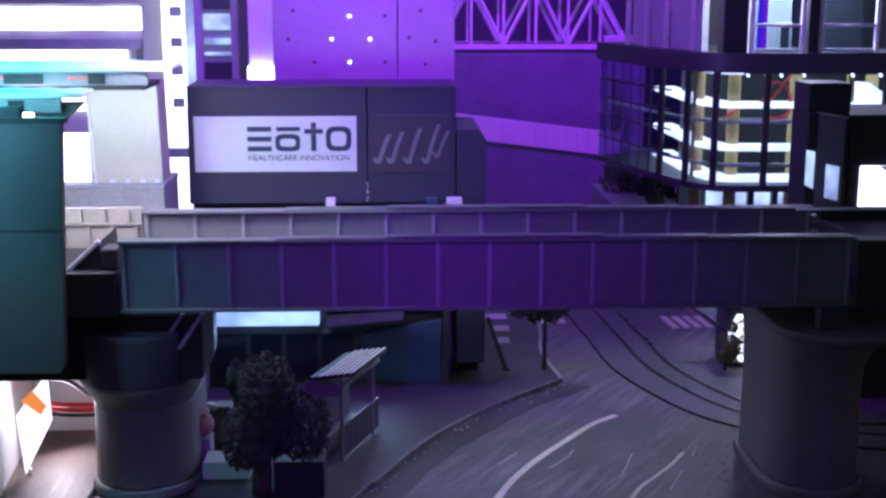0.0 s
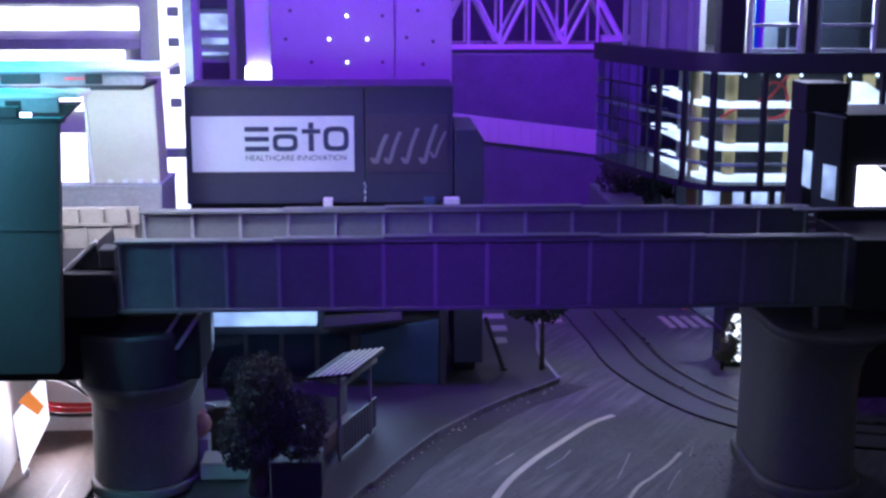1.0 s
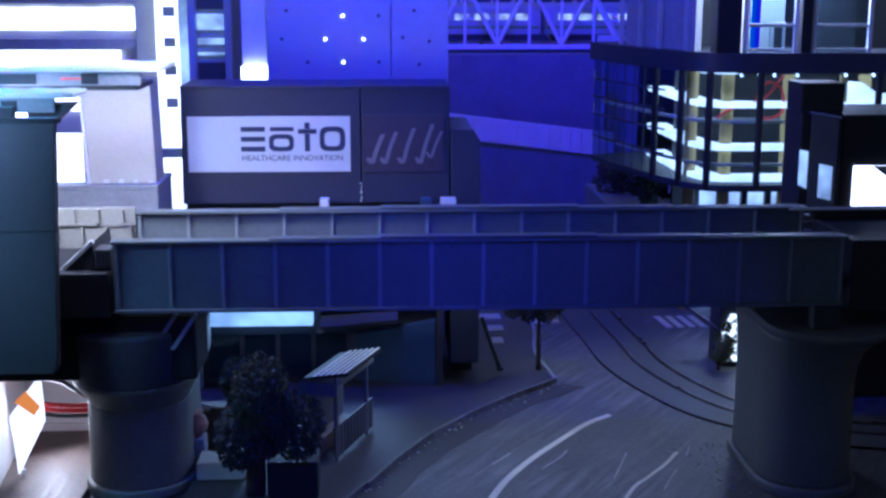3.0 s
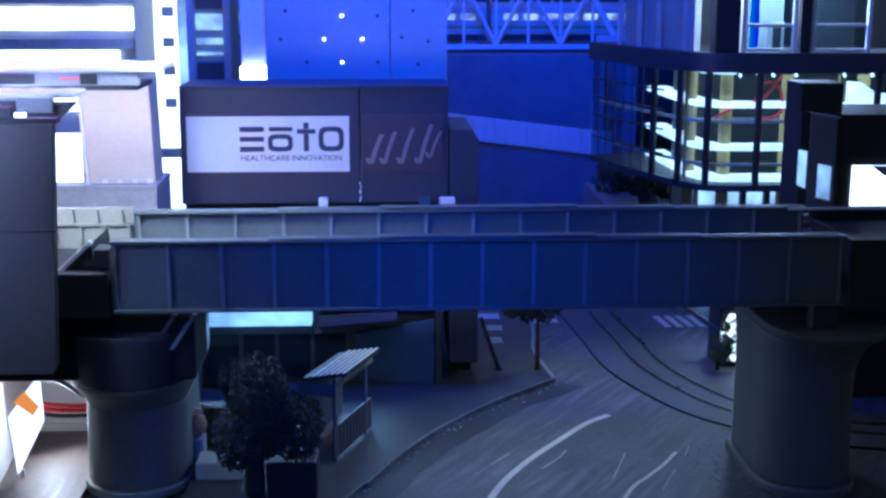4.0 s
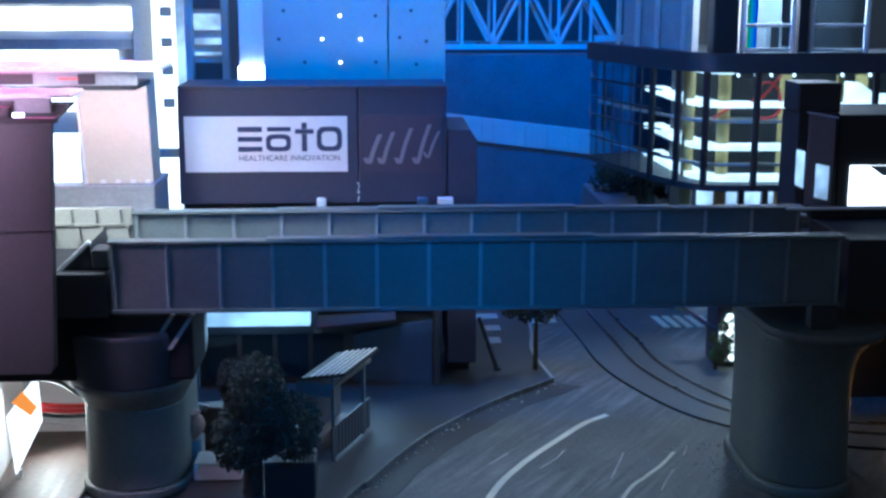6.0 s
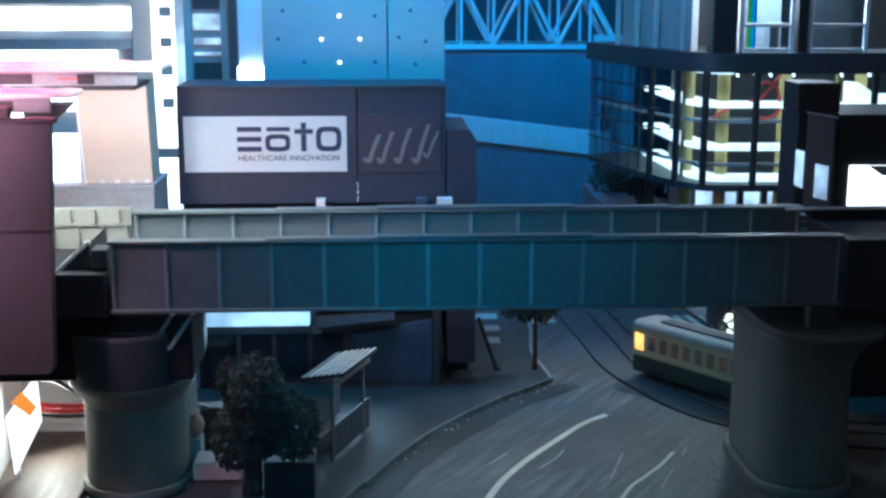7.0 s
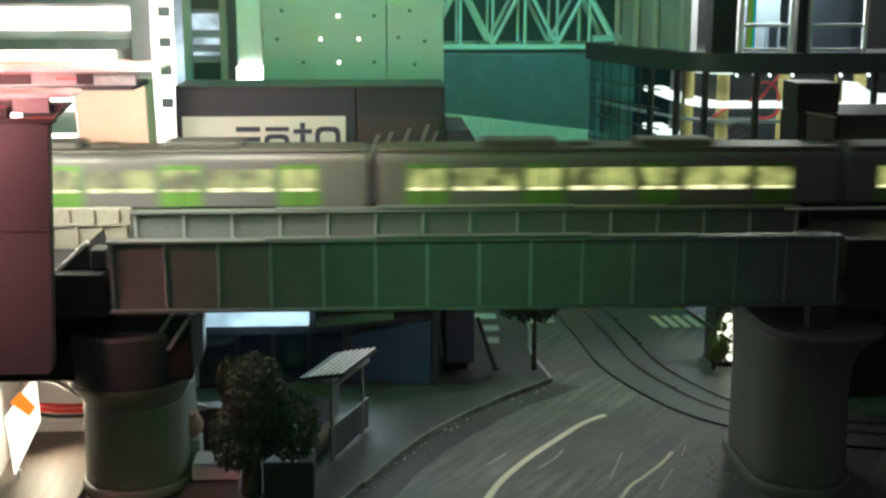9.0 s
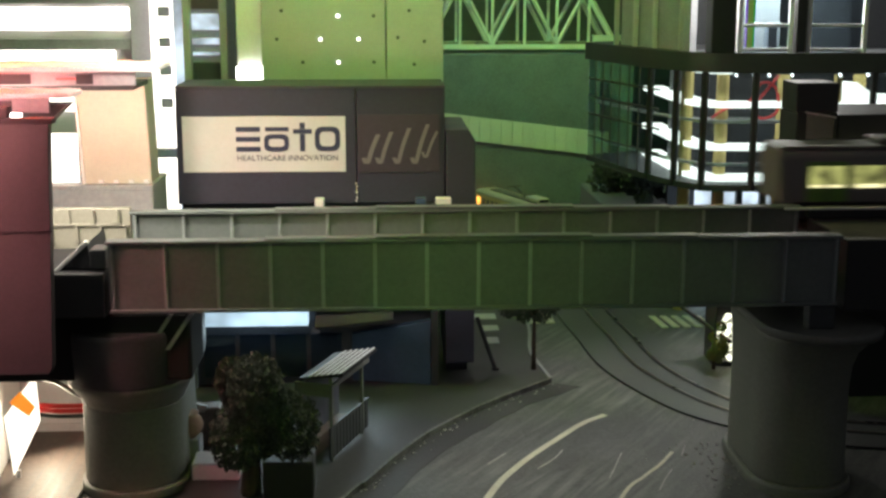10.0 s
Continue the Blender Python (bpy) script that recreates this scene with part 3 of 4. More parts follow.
# beige cabinet on a grey plinth, beside the line
pl = thing("grey_plinth", "grey platform block with pale worn edges", "platform")
part("block", box(nb(), -60, -0.5, 67, 92, -10, 1.5, 0.4), "grey", pl)
# lower part of the plinth, coloured near-black
part("foundation", box(nb(), -60, -0.8, 67.5, 91.5, GZ, -10), "darker", pl, "near-black lower part of the block")
part("edge", box(nb(), -60, -0.3, 66.6, 92.2, 1.5, 3.0, 0.3), "grey", pl)
cb = thing("beige_cabinet", "tall beige plastic block standing on the grey plinth", "block")
bm = nb()
prism(bm, [(-21, 70, 3), (-1.2, 70, 3), (-2, 70, 34), (-22.5, 70, 34)], (0, 14, 0), 0.3)
part("panel", bm, "beige", cb)
part("corner_strip", prism(nb(), [(-21.9, 69.6, 3), (-21.0, 69.6, 3), (-22.5, 69.6, 34), (-23.4, 69.6, 34)], (0, 15, 0)), "white", cb, "white edge strip")
for k in range(4):
    part("clip", box(nb(), -17 + k * 4.5, -15.5 + k * 4.5, 69.0, 70, 3.2, 4.2, 0.1), "white", cb)
part("window", box(nb(), -33, -23.5, 72, 73, 3.2, 18), "window_white", cb, "bright white lit window")

# ---- centre: shop building with billboard ----
sb = thing("shop_building", "dark shop building under the billboard", "building")
part("wall", box(nb(), 2.5, 86, 102, 160, GZ, -8.2, 0.3), "navy_shop", sb)
part("sign_strip", box(nb(), 7, 43.5, 97, 102, -50, -45.2, 0.3), "awning", sb, "glowing pale blue sign strip")
part("soffit", box(nb(), 3, 86, 96.5, 102, -45, -42, 0.3), "dark", sb)
part("awning", prism(nb(), [(46, 92, -50), (72, 92, -47.5), (72, 102, -44), (46, 102, -46)], (0, 0, 0.8)), "dark", sb, "grey sloping awning")
for k in range(4):
    part("window", box(nb(), 8 + k * 12, 18.5 + k * 12, 101, 102, -69, -54, 0.2), "glass_blue", sb, "dark shop window")
    part("window_backing", box(nb(), 8 + k * 12, 18.5 + k * 12, 101.2, 101.9, -69, -54), "blue_panel", sb)
bm = nb()
prism(bm, [(58, 101, GZ + 1.4), (84.5, 95, GZ + 1.4), (84.5, 95, -48), (58, 101, -54)], (0, 3, 0), 0.2)
part("hoarding", bm, "blue_panel", sb, "dark blue panel")
part("post", box(nb(), 84.8, 87, 94, 97, GZ + 1.4, -8.4, 0.2), "dark", sb)
part("post", box(nb(), 4, 6.4, 94, 96.5, GZ + 1.4, -45, 0.2), "grey", sb)

bb = thing("billboard_block", "dark navy billboard block with printed signs", "billboard")
bm = nb()
prism(bm, [(2.4, 95, -8), (60.3, 95, -8), (60.3, 95, 29.6), (2.8, 95, 29.6)], (0, 28, 0), 0.3)
part("body", bm, "billboard", bb)
part("side_body", box(nb(), 60.6, 89.2, 95.3, 123, -8, 29.6, 0.3), "billboard", bb)
part("top", box(nb(), 2.6, 89.3, 94.8, 123.4, 29.65, 30.3, 0.2), "board_top", bb)
sign = part("sign_panel", box(nb(), 4.7, 57.0, 94.4, 94.9, 2.6, 20.6, 0.1), "white_sign", bb, "white printed sign panel")
part("sign_panel", box(nb(), 60.9, 87.5, 94.7, 95.2, 2.2, 21, 0.1), "red_panel", bb, "dark red sign panel with script strokes")


def ring2(bm, cx, cz, rx, rz, w, y=94.15, power=4, n=28):
    """A flat squared ring, as of a rounded letter form."""
    for k in range(n):
        q = []
        for kk in (k, k + 1):
            a = kk * math.tau / n
            c, s = math.cos(a), math.sin(a)
            f = (abs(c) ** power + abs(s) ** power) ** (-1 / power)
            q.append((cx + rx * f * c, cz + rz * f * s, cx + (rx - w) * f * c, cz + (rz - w) * f * s))
        (a0, b0, a1, b1), (c0, d0, c1, d1) = q
        prism(bm, [(a0, y, b0), (c0, y, d0), (c1, y, d1), (a1, y, b1)], (0, 0.3, 0))


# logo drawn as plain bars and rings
bm = nb()
for z in (10.1, 13.3, 16.5):
    box(bm, 21.8, 29.6, 94.15, 94.45, z - 0.8, z + 0.8, 0.1)
part("logo_mark", bm, "ink", sign, "three navy logo bars")
bm = nb()
ring2(bm, 34.8, 12.1, 4.0, 2.8, 1.5)
box(bm, 31.2, 38.8, 94.15, 94.45, 15.8, 17.2, 0.1)
part("logo_mark", bm, "ink", sign, "navy logo ring under a bar")
bm = nb()
box(bm, 42.3, 44.0, 94.15, 94.45, 9.3, 14.9)
box(bm, 40.2, 46.2, 94.15, 94.45, 15.0, 16.5)
box(bm, 42.3, 44.0, 94.15, 94.45, 16.6, 18.6)
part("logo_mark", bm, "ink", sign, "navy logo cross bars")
bm = nb()
ring2(bm, 51.2, 13.3, 4.1, 4.0, 1.6)
part("logo_mark", bm, "ink", sign, "navy logo ring")
txt = bpy.data.curves.new("slogan", "FONT")
txt.body, txt.size, txt.extrude = "HEALTHCARE INNOVATION", 2.55 * MM, 0.05 * MM
txt.materials.append(M["ink"])
slogan = new("slogan", txt)
slogan.matrix_world = pose(21.9 * MM, 94.3 * MM, 6.3 * MM, 90)
slogan.parent = sign
slogan["label"] = "small navy slogan lettering"
for x, z0, z1, lean, w in ((63.2, 5.2, 14.6, 3.6, 1.5), (67.6, 5.2, 15.4, 3.6, 1.3), (73.2, 5.2, 16.6, 3.8, 1.3), (79.0, 5.2, 17.8, 4.0, 1.3), (82.6, 7.0, 15.5, 3.6, 0.9)):
    c = curve([(x - 1.2, z0 + 1.8), (x, z0), (x + lean * 0.45, z0 + (z1 - z0) * 0.5), (x + lean, z1)], 6)
    bm = nb()
    for q, r_ in zip(c, c[1:]):
        prism(bm, [(q[0], 94.4, q[1]), (q[0] + w, 94.4, q[1]), (r_[0] + w, 94.4, r_[1]), (r_[0], 94.4, r_[1])], (0, 0.25, 0))
    part("logo_stroke", bm, "grey_ink", bb, "grey slanted stroke")
bm = nb()
for k in range(7):
    box(bm, 60.0 + 0.2 * (k % 3), 60.5 + 0.25 * (k % 2), 94.6, 94.95, -7.4 + k * 0.95, -6.8 + k * 0.95)
part("chipped_seam", bm, "white", bb, "white chips along the seam")
an = thing("annex_block", "dark annex block beside the billboard", "building")
bm = nb()
prism(bm, [(89.6, 95, -63), (99.2, 95, -63), (99.2, 95, 12.5), (97, 95, 16), (89.6, 95, 16)], (0, 40, 0), 0.3)
part("wall", bm, "billboard", an)
part("support", box(nb(), 90.5, 98, 112, 130, GZ + 1.4, -63), "dark", an)
for x, z, w, m_ in ((79.5, -7.6, 3.4, "blue_panel"), (86, -7.6, 5, "white"), (47, -7.8, 3, "white")):
    tagged(part("small_crate", box(nb(), x, x + w, 88, 92, -9.6, -5.4, 0.3), m_), "tiny plastic crate on the viaduct edge", "crate", "crates beside the line")

# concrete tower with round holes and small lamps
ct = thing("concrete_tower", "pale concrete tower wall with round holes", "building")
part("wall", box(nb(), 22, 70.6, 190, 240, GZ, 130, 0.4), "concrete", ct)
part("side_wall", box(nb(), 70.9, 93.5, 192, 240, GZ, 130, 0.4), "concrete", ct)
for x, z in ((52, 50), (45, 41), (60, 41), (52, 32)):
    o = part("spot_lamp", tube(nb(), [(x, 189.4, z), (x, 190.5, z)], 0.48, 10), "lamp_white", ct, "tiny glowing lamp")
for x, z in ((28, 41), (38, 32), (75.5, 41.5), (86, 40), (82, 31), (66, 32), (30, 52), (80, 52), (66, 50)):
    part("hole", tube(nb(), [(x, 189.7 if x < 70 else 191.7, z), (x, 192.5, z)], 0.75, 10), "hole", ct)
lp = thing("white_pillar", "pale pillar with a glowing lamp at its foot", "pillar")
part("shaft", box(nb(), 11.6, 21.8, 196, 206, GZ, 130, 0.5), "white", lp)
part("lamp", box(nb(), 11.4, 21.9, 193, 196, 24, 30.2, 0.6), "lamp_white", lp, "glowing white lamp")

# striped stair tower and lit white building at the left back
st = thing("stair_tower", "grey stair tower with lit landings", "building")
part("wall", box(nb(), -13, 5, 224, 250, GZ, 130), "grey", st)
for x, w in ((-13, 3), (2, 3.2)):
    part("fin", box(nb(), x, x + w, 219, 224, GZ, 130, 0.4), "concrete", st)
for z, h, m_ in ((52, 9, "dark"), (43.5, 6.5, "window_blue"), (37.5, 2.5, "window_blue"), (33, 1.2, "window_blue"), (22, 8, "dark")):
    part("landing", box(nb(), -9.6, 1.7, 222, 224, z, z + h, 0.2), m_, st)
part("blue_edge", box(nb(), -17.5, -13.4, 224, 232, GZ, 130), "window_blue", st, "bluish lit glass edge")
wb = thing("lit_column", "white lit column with square openings", "building")
part("shaft", box(nb(), -30, -18.5, 240, 255, GZ, 130, 0.3), "window_white", wb, "glowing white column")
for z in (51, 38, 26, 12):
    part("opening", box(nb(), -26.5, -21.5, 239.2, 240.3, z - 2.4, z + 1.6, 0.2), "concrete", wb)
ob_ = thing("lit_office_block", "office block with broad white lit window bands", "building")
part("wall", box(nb(), -220, -32, 264, 330, GZ, 130), "concrete", ob_)
part("pier_strip", box(nb(), -42, -31, 258, 264, -8, 130, 0.3), "grey", ob_)
for z0, z1, x1 in ((42, 52, -43), (25, 33, -50), (62, 72, -43), (6, 16, -43)):
    part("window_band", box(nb(), -215, x1, 262, 264, z0, z1, 0.4), "window_white", ob_, "glowing white window band")
for z in (36, 56, 20):
    part("slab", box(nb(), -216, -42, 259, 264, z - 2.4, z + 2.4, 0.4), "grey", ob_)
part("ledge", box(nb(), -216, -18, 236, 262, -12, -8, 0.4), "grey", ob_)

# ---- back: slate wall, parapet and truss bridge ----
bw = thing("slate_wall", "dark slate retaining wall under the truss bridge", "wall")
part("wall", box(nb(), 60, 196, 425, 440, GZ, 22, 0.5), "navy", bw)
part("end_post", box(nb(), 194.5, 197, 420, 425, GZ, 22, 0.3), "grey", bw)
pp = thing("pale_parapet", "pale panelled parapet along the sloping road", "parapet")
N = 16
for k in range(N):
    x0, x1 = 100 + k * 6.2, 106.0 + k * 6.2
    za, zb = -9.2 - k * 0.76, -9.2 - (k + 1) * 0.76
    prism_b = prism(nb(), [(x0, 400, za - 14), (x1, 400, zb - 13.8), (x1, 400, zb), (x0, 400, za)], (0, 2.5, 0), 0.25)
    part("panel", prism_b, "concrete", pp)
bm = nb()
prism(bm, [(100, 402.8, GZ), (199.5, 402.8, GZ), (199.5, 402.8, -24), (100, 402.8, -11)], (0, 3, 0))
part("backing", bm, "navy", pp)

tr = thing("truss_bridge", "pale steel truss bridge at the back", "bridge")


def bar(name, a, b, r=1.5):
    return part(name, tube(nb(), [a, b], r, 4), "truss", tr)


for y in (452, 492):
    part("bottom_chord", box(nb(), 60, 201, y - 1.5, y + 1.5, 23.5, 26.5, 0.2), "truss", tr)
    part("top_chord", box(nb(), 57, 195, y - 1.5, y + 1.5, 62, 65, 0.2), "truss", tr)
    for k in range(8):
        x = 58 + k * 19.5
        bar("hanger", (x, y, 26), (x, y, 63), 1.1)
        if k < 7:
            up = k % 2 == 0
            bar("diagonal", (x, y, 26 if up else 63), (x + 19.5, y, 63 if up else 26), 1.25)
    bar("end_post", (190, y, 63), (211, y, 26), 1.8)
part("deck", box(nb(), -1050, 780, 456, 488, 23.5, 25.5, 0.2), "dark", tr)
for y in (467.5, 476.5):
    part("rail", box(nb(), -1050, 780, y - 0.35, y + 0.35, 25.5, 27, 0.1), "rail", tr)
part("end_wall", box(nb(), 197, 240, 450, 455, 24, 32, 0.3), "concrete", tr)
for x in (-900, -600, -300, -60, 205, 500, 740):
    part("column", box(nb(), x, x + 20, 462, 482, GZ, 23.5, 1), "grey", tr)

# ---- right: round-cornered glass building ----
PLAN = curve([(300, 170), (240, 170), (206, 170), (192, 175), (182, 195), (172, 228), (164, 262)], 8)
gb = thing("glass_building", "round-cornered glass building with lit floors", "building")
SLAB = curve([(300, 178), (240, 178), (208, 178), (196, 183), (191.5, 199), (190, 225), (189, 262)], 8)


def floor_plate(z0, z1, material, name, grow=0.0, inset=60, plan=PLAN):
    bm = nb()
    ribbon(bm, offset(plan, grow), offset(plan, -inset) if inset < 30 else [np.array((max(p[0] + 0.6 * inset, 240), p[1] + 0.6 * inset)) for p in plan], z0, z1)
    return part(name, bm, material, gb)


floor_plate(29.0, 36.5, "dark", "upper_slab", 2.5, 60)
floor_plate(-17.5, -15.0, "dark", "lower_slab", 0.6, 60)
# floor edges glow by themselves in place of the rooms' lamplight
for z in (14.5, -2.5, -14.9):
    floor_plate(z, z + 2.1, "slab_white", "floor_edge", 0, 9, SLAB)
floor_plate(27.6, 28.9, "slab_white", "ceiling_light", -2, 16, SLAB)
for z in (9, -8):
    floor_plate(z, z + 1.2, "white", "rail", -3, 4.2)
bm = nb()
ribbon(bm, offset(PLAN, 0.2), offset(PLAN, -0.2), -15, 29)
g = part("glazing", bm, "glass", gb, "clear curved glazing")
g.visible_shadow = False
for x, y in ((213.5, 169.8), (260, 169.8), (194.5, 173.2), (186.2, 185), (179.5, 202.5)):
    part("mullion", tube(nb(), [(x, y, -17), (x, y, 29)], 1.45, 8), "darker", gb)
for k in range(7):
    p = PLAN[34 + k * 2]
    part("thin_mullion", tube(nb(), [(p[0] - 0.4, p[1], -17), (p[0] - 0.4, p[1], 29)], 0.35, 6), "dark", gb)
for z in (20, 12, 4, -6):
    bm = nb()
    c = PLAN[32:]
    ribbon(bm, offset(c, 0.6), offset(c, -0.2), z, z + 0.7)
    part("transom", bm, "dark", gb)
for x, y in ((193.5, 197), (205, 186), (231, 190), (262, 190)):
    part("inner_column", tube(nb(), [(x, y, GZ), (x, y, 28)], 2.5, 12), "yellow", gb, "yellow round column")
part("back_wall", box(nb(), 196, 330, 236, 240, GZ, 130), "dark", gb)
part("ground_wall", box(nb(), 200, 330, 200, 204, GZ, -17.6), "window_blue", gb, "bluish lit ground floor")
for x in (206, 216, 226, 240):
    part("ground_post", box(nb(), x, x + 2.5, 197, 199.8, GZ, -17.6), "dark", gb)
sp = tagged(part("wire_coil", tube(nb(), curve([(200, 183, 10), (206, 182, 14), (214, 181, 16), (219, 181, 24), (225, 181, 22), (226, 181, 13), (220, 181, 10), (216, 181, 14), (222, 181, 22), (226, 181, 27)], 8), 0.6, 6), "red", gb, "tangled red wire"))
# white panel made to glow like the brightly lit interior
part("display_counter", prism(nb(), [(251, 181, 13.5), (300, 181, 13.5), (300, 181, 17), (264, 181, 19.5), (258, 181, 24), (253, 181, 24.5)], (0, 4, 0), 0.4), "slab_white", gb, "white panel made to glow inside the building")
part("counter_post", box(nb(), 248.5, 251, 179, 182, -15, 28, 0.3), "yellow", gb)
part("spot_rail", tube(nb(), [(205, 172.5, 28.4), (290, 172.5, 28.4)], 0.5, 6), "dark", gb)
for x in (206, 213, 219, 228, 247, 258, 266):
    part("spot", tube(nb(), [(x, 172.2, 28.2), (x + 0.4, 171.6, 27.4)], 0.5, 8), "lamp_white", gb, "small white spot lamp")
# upper storey
part("upper_core", box(nb(), 240, 330, 205, 300, 36.5, 130), "dark", gb)
part("corner_column", box(nb(), 195, 204.5, 168.5, 178, 36.5, 130, 0.5), "darker", gb)
for x, y in ((171, 236), (176, 220), (181, 205), (188, 188)):
    part("upper_mullion", box(nb(), x - 1, x + 1, y - 1, y + 1, 36.5, 130, 0.2), "concrete", gb)
bm = nb()
prism(bm, [(173, 236, 36.5), (176, 236, 36.5), (193, 184, 36.5), (190, 182, 36.5)], (0, 0, 90))
part("upper_side_glazing", bm, "grey", gb)
for x0, x1 in ((206, 227), (232.5, 256)):
    for a in (x0, x1 - 1.6):
        part("window_stile", box(nb(), a, a + 1.6, 170, 172, 36.5, 130, 0.2), "white", gb)
    for z in (37, 46.3):
        part("window_rail", box(nb(), x0 + 1.6, x1 - 1.6, 170.2, 171.8, z, z + 1.2, 0.2), "grey", gb)
    part("room_wall", box(nb(), x0, x1, 188, 189, 36.5, 130), "concrete" if x0 < 210 else "dark", gb)
    gg = part("pane", box(nb(), x0 + 1.6, x1 - 1.6, 171, 171.3, 36.5, 130), "glass", gb)
    gg.visible_shadow = False
part("door_leaf", box(nb(), 219, 225, 180, 181, 36.5, 48, 0.2), "white", gb)
part("door_recess", box(nb(), 220.5, 223.8, 179.6, 180, 37.5, 47), "dark", gb)
part("column_black", box(nb(), 228, 232, 169, 174, 36.5, 130, 0.3), "darker", gb)

part("shelf", box(nb(), 197, 300, 205, 212, 6.5, 7.3, 0.1), "grey", gb)

# black boxes beside the line at the right
rb = thing("black_kiosk", "black boxy building with bright lit windows", "building")
part("tower_box", box(nb(), 198.0, 211.5, 75.2, 90, 23.2, 32.3, 0.4), "darker", rb)
part("side_wall", box(nb(), 198.4, 211.5, 75, 92, -9, 23.0, 0.4), "darker", rb)
part("edge_strip", prism(nb(), [(201.0, 74.3, 23.1), (209, 69.6, 21.8), (209, 69.6, 22.3), (201.0, 74.3, 23.6)], (0, 2, 0)), "grey", rb, "pale strip along the roof edge")
part("main_box", box(nb(), 211.6, 290, 75, 110, -9, 22.5, 0.4), "darker", rb)
part("wing", prism(nb(), [(201.5, 74.6, -8), (208.6, 70, -8), (208.6, 70, 21.6), (201.5, 74.6, 23)], (0, 3, 0), 0.3), "dark", rb)
part("window", box(nb(), 215.6, 245, 74.4, 74.9, -7.5, 6.5, 0.2), "window_white", rb, "bright white lit window")
part("hanging_board", prism(nb(), [(221.5, 74.2, 6.4), (232, 74.2, 6.4), (232, 74.2, 3.0), (226, 74.2, 3.2)], (0, 0.15, 0)), "grey", rb, "dark board behind the lit window")
part("window_frame", box(nb(), 214.2, 245.4, 73.9, 74.8, -8.0, -7.5, 0.1), "dark", rb)
part("window", prism(nb(), [(204.0, 72.6, -3.2), (207.4, 70.4, -3.9), (207.4, 70.4, 6.8), (204.0, 72.6, 7.4)], (0, 0.4, 0)), "window_blue", rb, "pale lit window")
part("window", prism(nb(), [(198.2, 74.6, 0.5), (200.9, 74.6, -0.8), (200.9, 74.6, 11), (198.2, 74.6, 11.6)], (0, 0.3, 0)), "window_blue", rb, "pale lit window")
part("support", box(nb(), 214, 288, 80, 108, GZ, -9), "darker", rb)
part("ledge", box(nb(), 197, 290, 73.5, 75, -10.6, -9, 0.2), "dark", rb)

# ---- street things under the bridge ----
kk = thing("lit_kiosk", "small kiosk with a bright white lit side", "kiosk")
part("body", box(nb(), 187, 204, 116, 130, GZ, -47, 0.4), "dark", kk)
part("lit_side", prism(nb(), [(187.4, 115.2, GZ + 2), (199, 115.2, GZ + 2), (199, 115.2, -52.5), (190.5, 115.2, -52.5), (187.8, 115.2, -59)], (0, 0.7, 0)), "window_dapple", kk, "glowing white side")
part("strut", tube(nb(), [(176, 130, -52), (192, 112, -62)], 0.7, 6), "dark", kk)
part("sign", box(nb(), 183.5, 190, 130, 131, -50, -42, 0.2), "window_blue", kk)


def crown(bm, c, r, n, leaf, seed, squash=1.0):
    """Many small leaf clumps in an uneven cloud."""
    rnd = random.Random(seed)
    lobes = [(Vector((rnd.gauss(0, 0.45), rnd.gauss(0, 0.45), rnd.gauss(0, 0.4))), rnd.uniform(0.35, 0.62)) for _ in range(9)]
    for _ in range(n):
        lc, lr = lobes[int(rnd.random() * len(lobes))]
        d = Vector((rnd.gauss(0, 1), rnd.gauss(0, 1), rnd.gauss(0, 1))).normalized() * lr * rnd.uniform(0.6, 1.05)
        p = Vector(c) + Vector(((lc.x + d.x) * r, (lc.y + d.y) * r, (lc.z + d.z) * r * squash))
        q = Euler((rnd.uniform(0, 6), rnd.uniform(0, 6), rnd.uniform(0, 6))).to_matrix()
        s = leaf * rnd.uniform(0.6, 1.4)
        vs = [bm.verts.new((p + q @ Vector(v) * s) * MM) for v in ((-1, 0, 0), (0, -0.6, 0.25), (1, 0, 0), (0, 0.6, 0.25), (0, 0, -0.4))]
        for f in ((0, 1, 3), (1, 2, 3), (0, 4, 1), (1, 4, 2), (2, 4, 3), (3, 4, 0)):
            bm.faces.new([vs[i] for i in f])
    return bm


def tree(x, y, z0, zc, r, n, leaf, seed, label, material="foliage", lean=0.0, squash=1.1, girth=1.0):
    t = thing("tree", label, "tree", "model trees")
    bm = nb()
    tube(bm, curve([(x, y, z0), (x + lean, y, z0 + (zc - z0) * 0.5), (x + lean * 1.5, y, zc)], 5), max(0.7, r * 0.11) * girth, 8, max(0.35, r * 0.05) * girth)
    rnd = random.Random(seed)
    for k in range(6):
        a = k * 1.05
        h = z0 + (zc - z0) * rnd.uniform(0.45, 0.9)
        tube(bm, [(x + lean, y, h), (x + lean + math.cos(a) * r * 0.6, y + math.sin(a) * r * 0.6, h + r * 0.5)], max(0.35, r * 0.045), 6, 0.15)
    part("trunk", bm, "bark", t, smooth=True)
    part("crown", crown(nb(), (x + lean * 1.5, y, zc), r, n, leaf, seed, squash), material, t)
    return t


tree(33.0, 5, GZ + 1.4, -45.5, 12.6, 17000, 0.7, 4, "dark green model tree beside the bridge pier", lean=0.8, squash=1.2, girth=2.1)
tree(121.5, 111, GZ + 1.4, -47, 8.5, 1800, 0.8, 5, "small dark street tree on the pavement corner")
tree(186.2, 112.5, GZ, -64, 4.6, 2600, 0.45, 8, "pale green shrub lit from behind", "foliage_light")
tree(186, 300, -40, -30, 12, 1800, 1.2, 11, "dark shrub by the road", squash=0.9)
tree(189, 249, -38, -28, 10, 1600, 1.1, 12, "dark shrub by the glass building", squash=0.9)
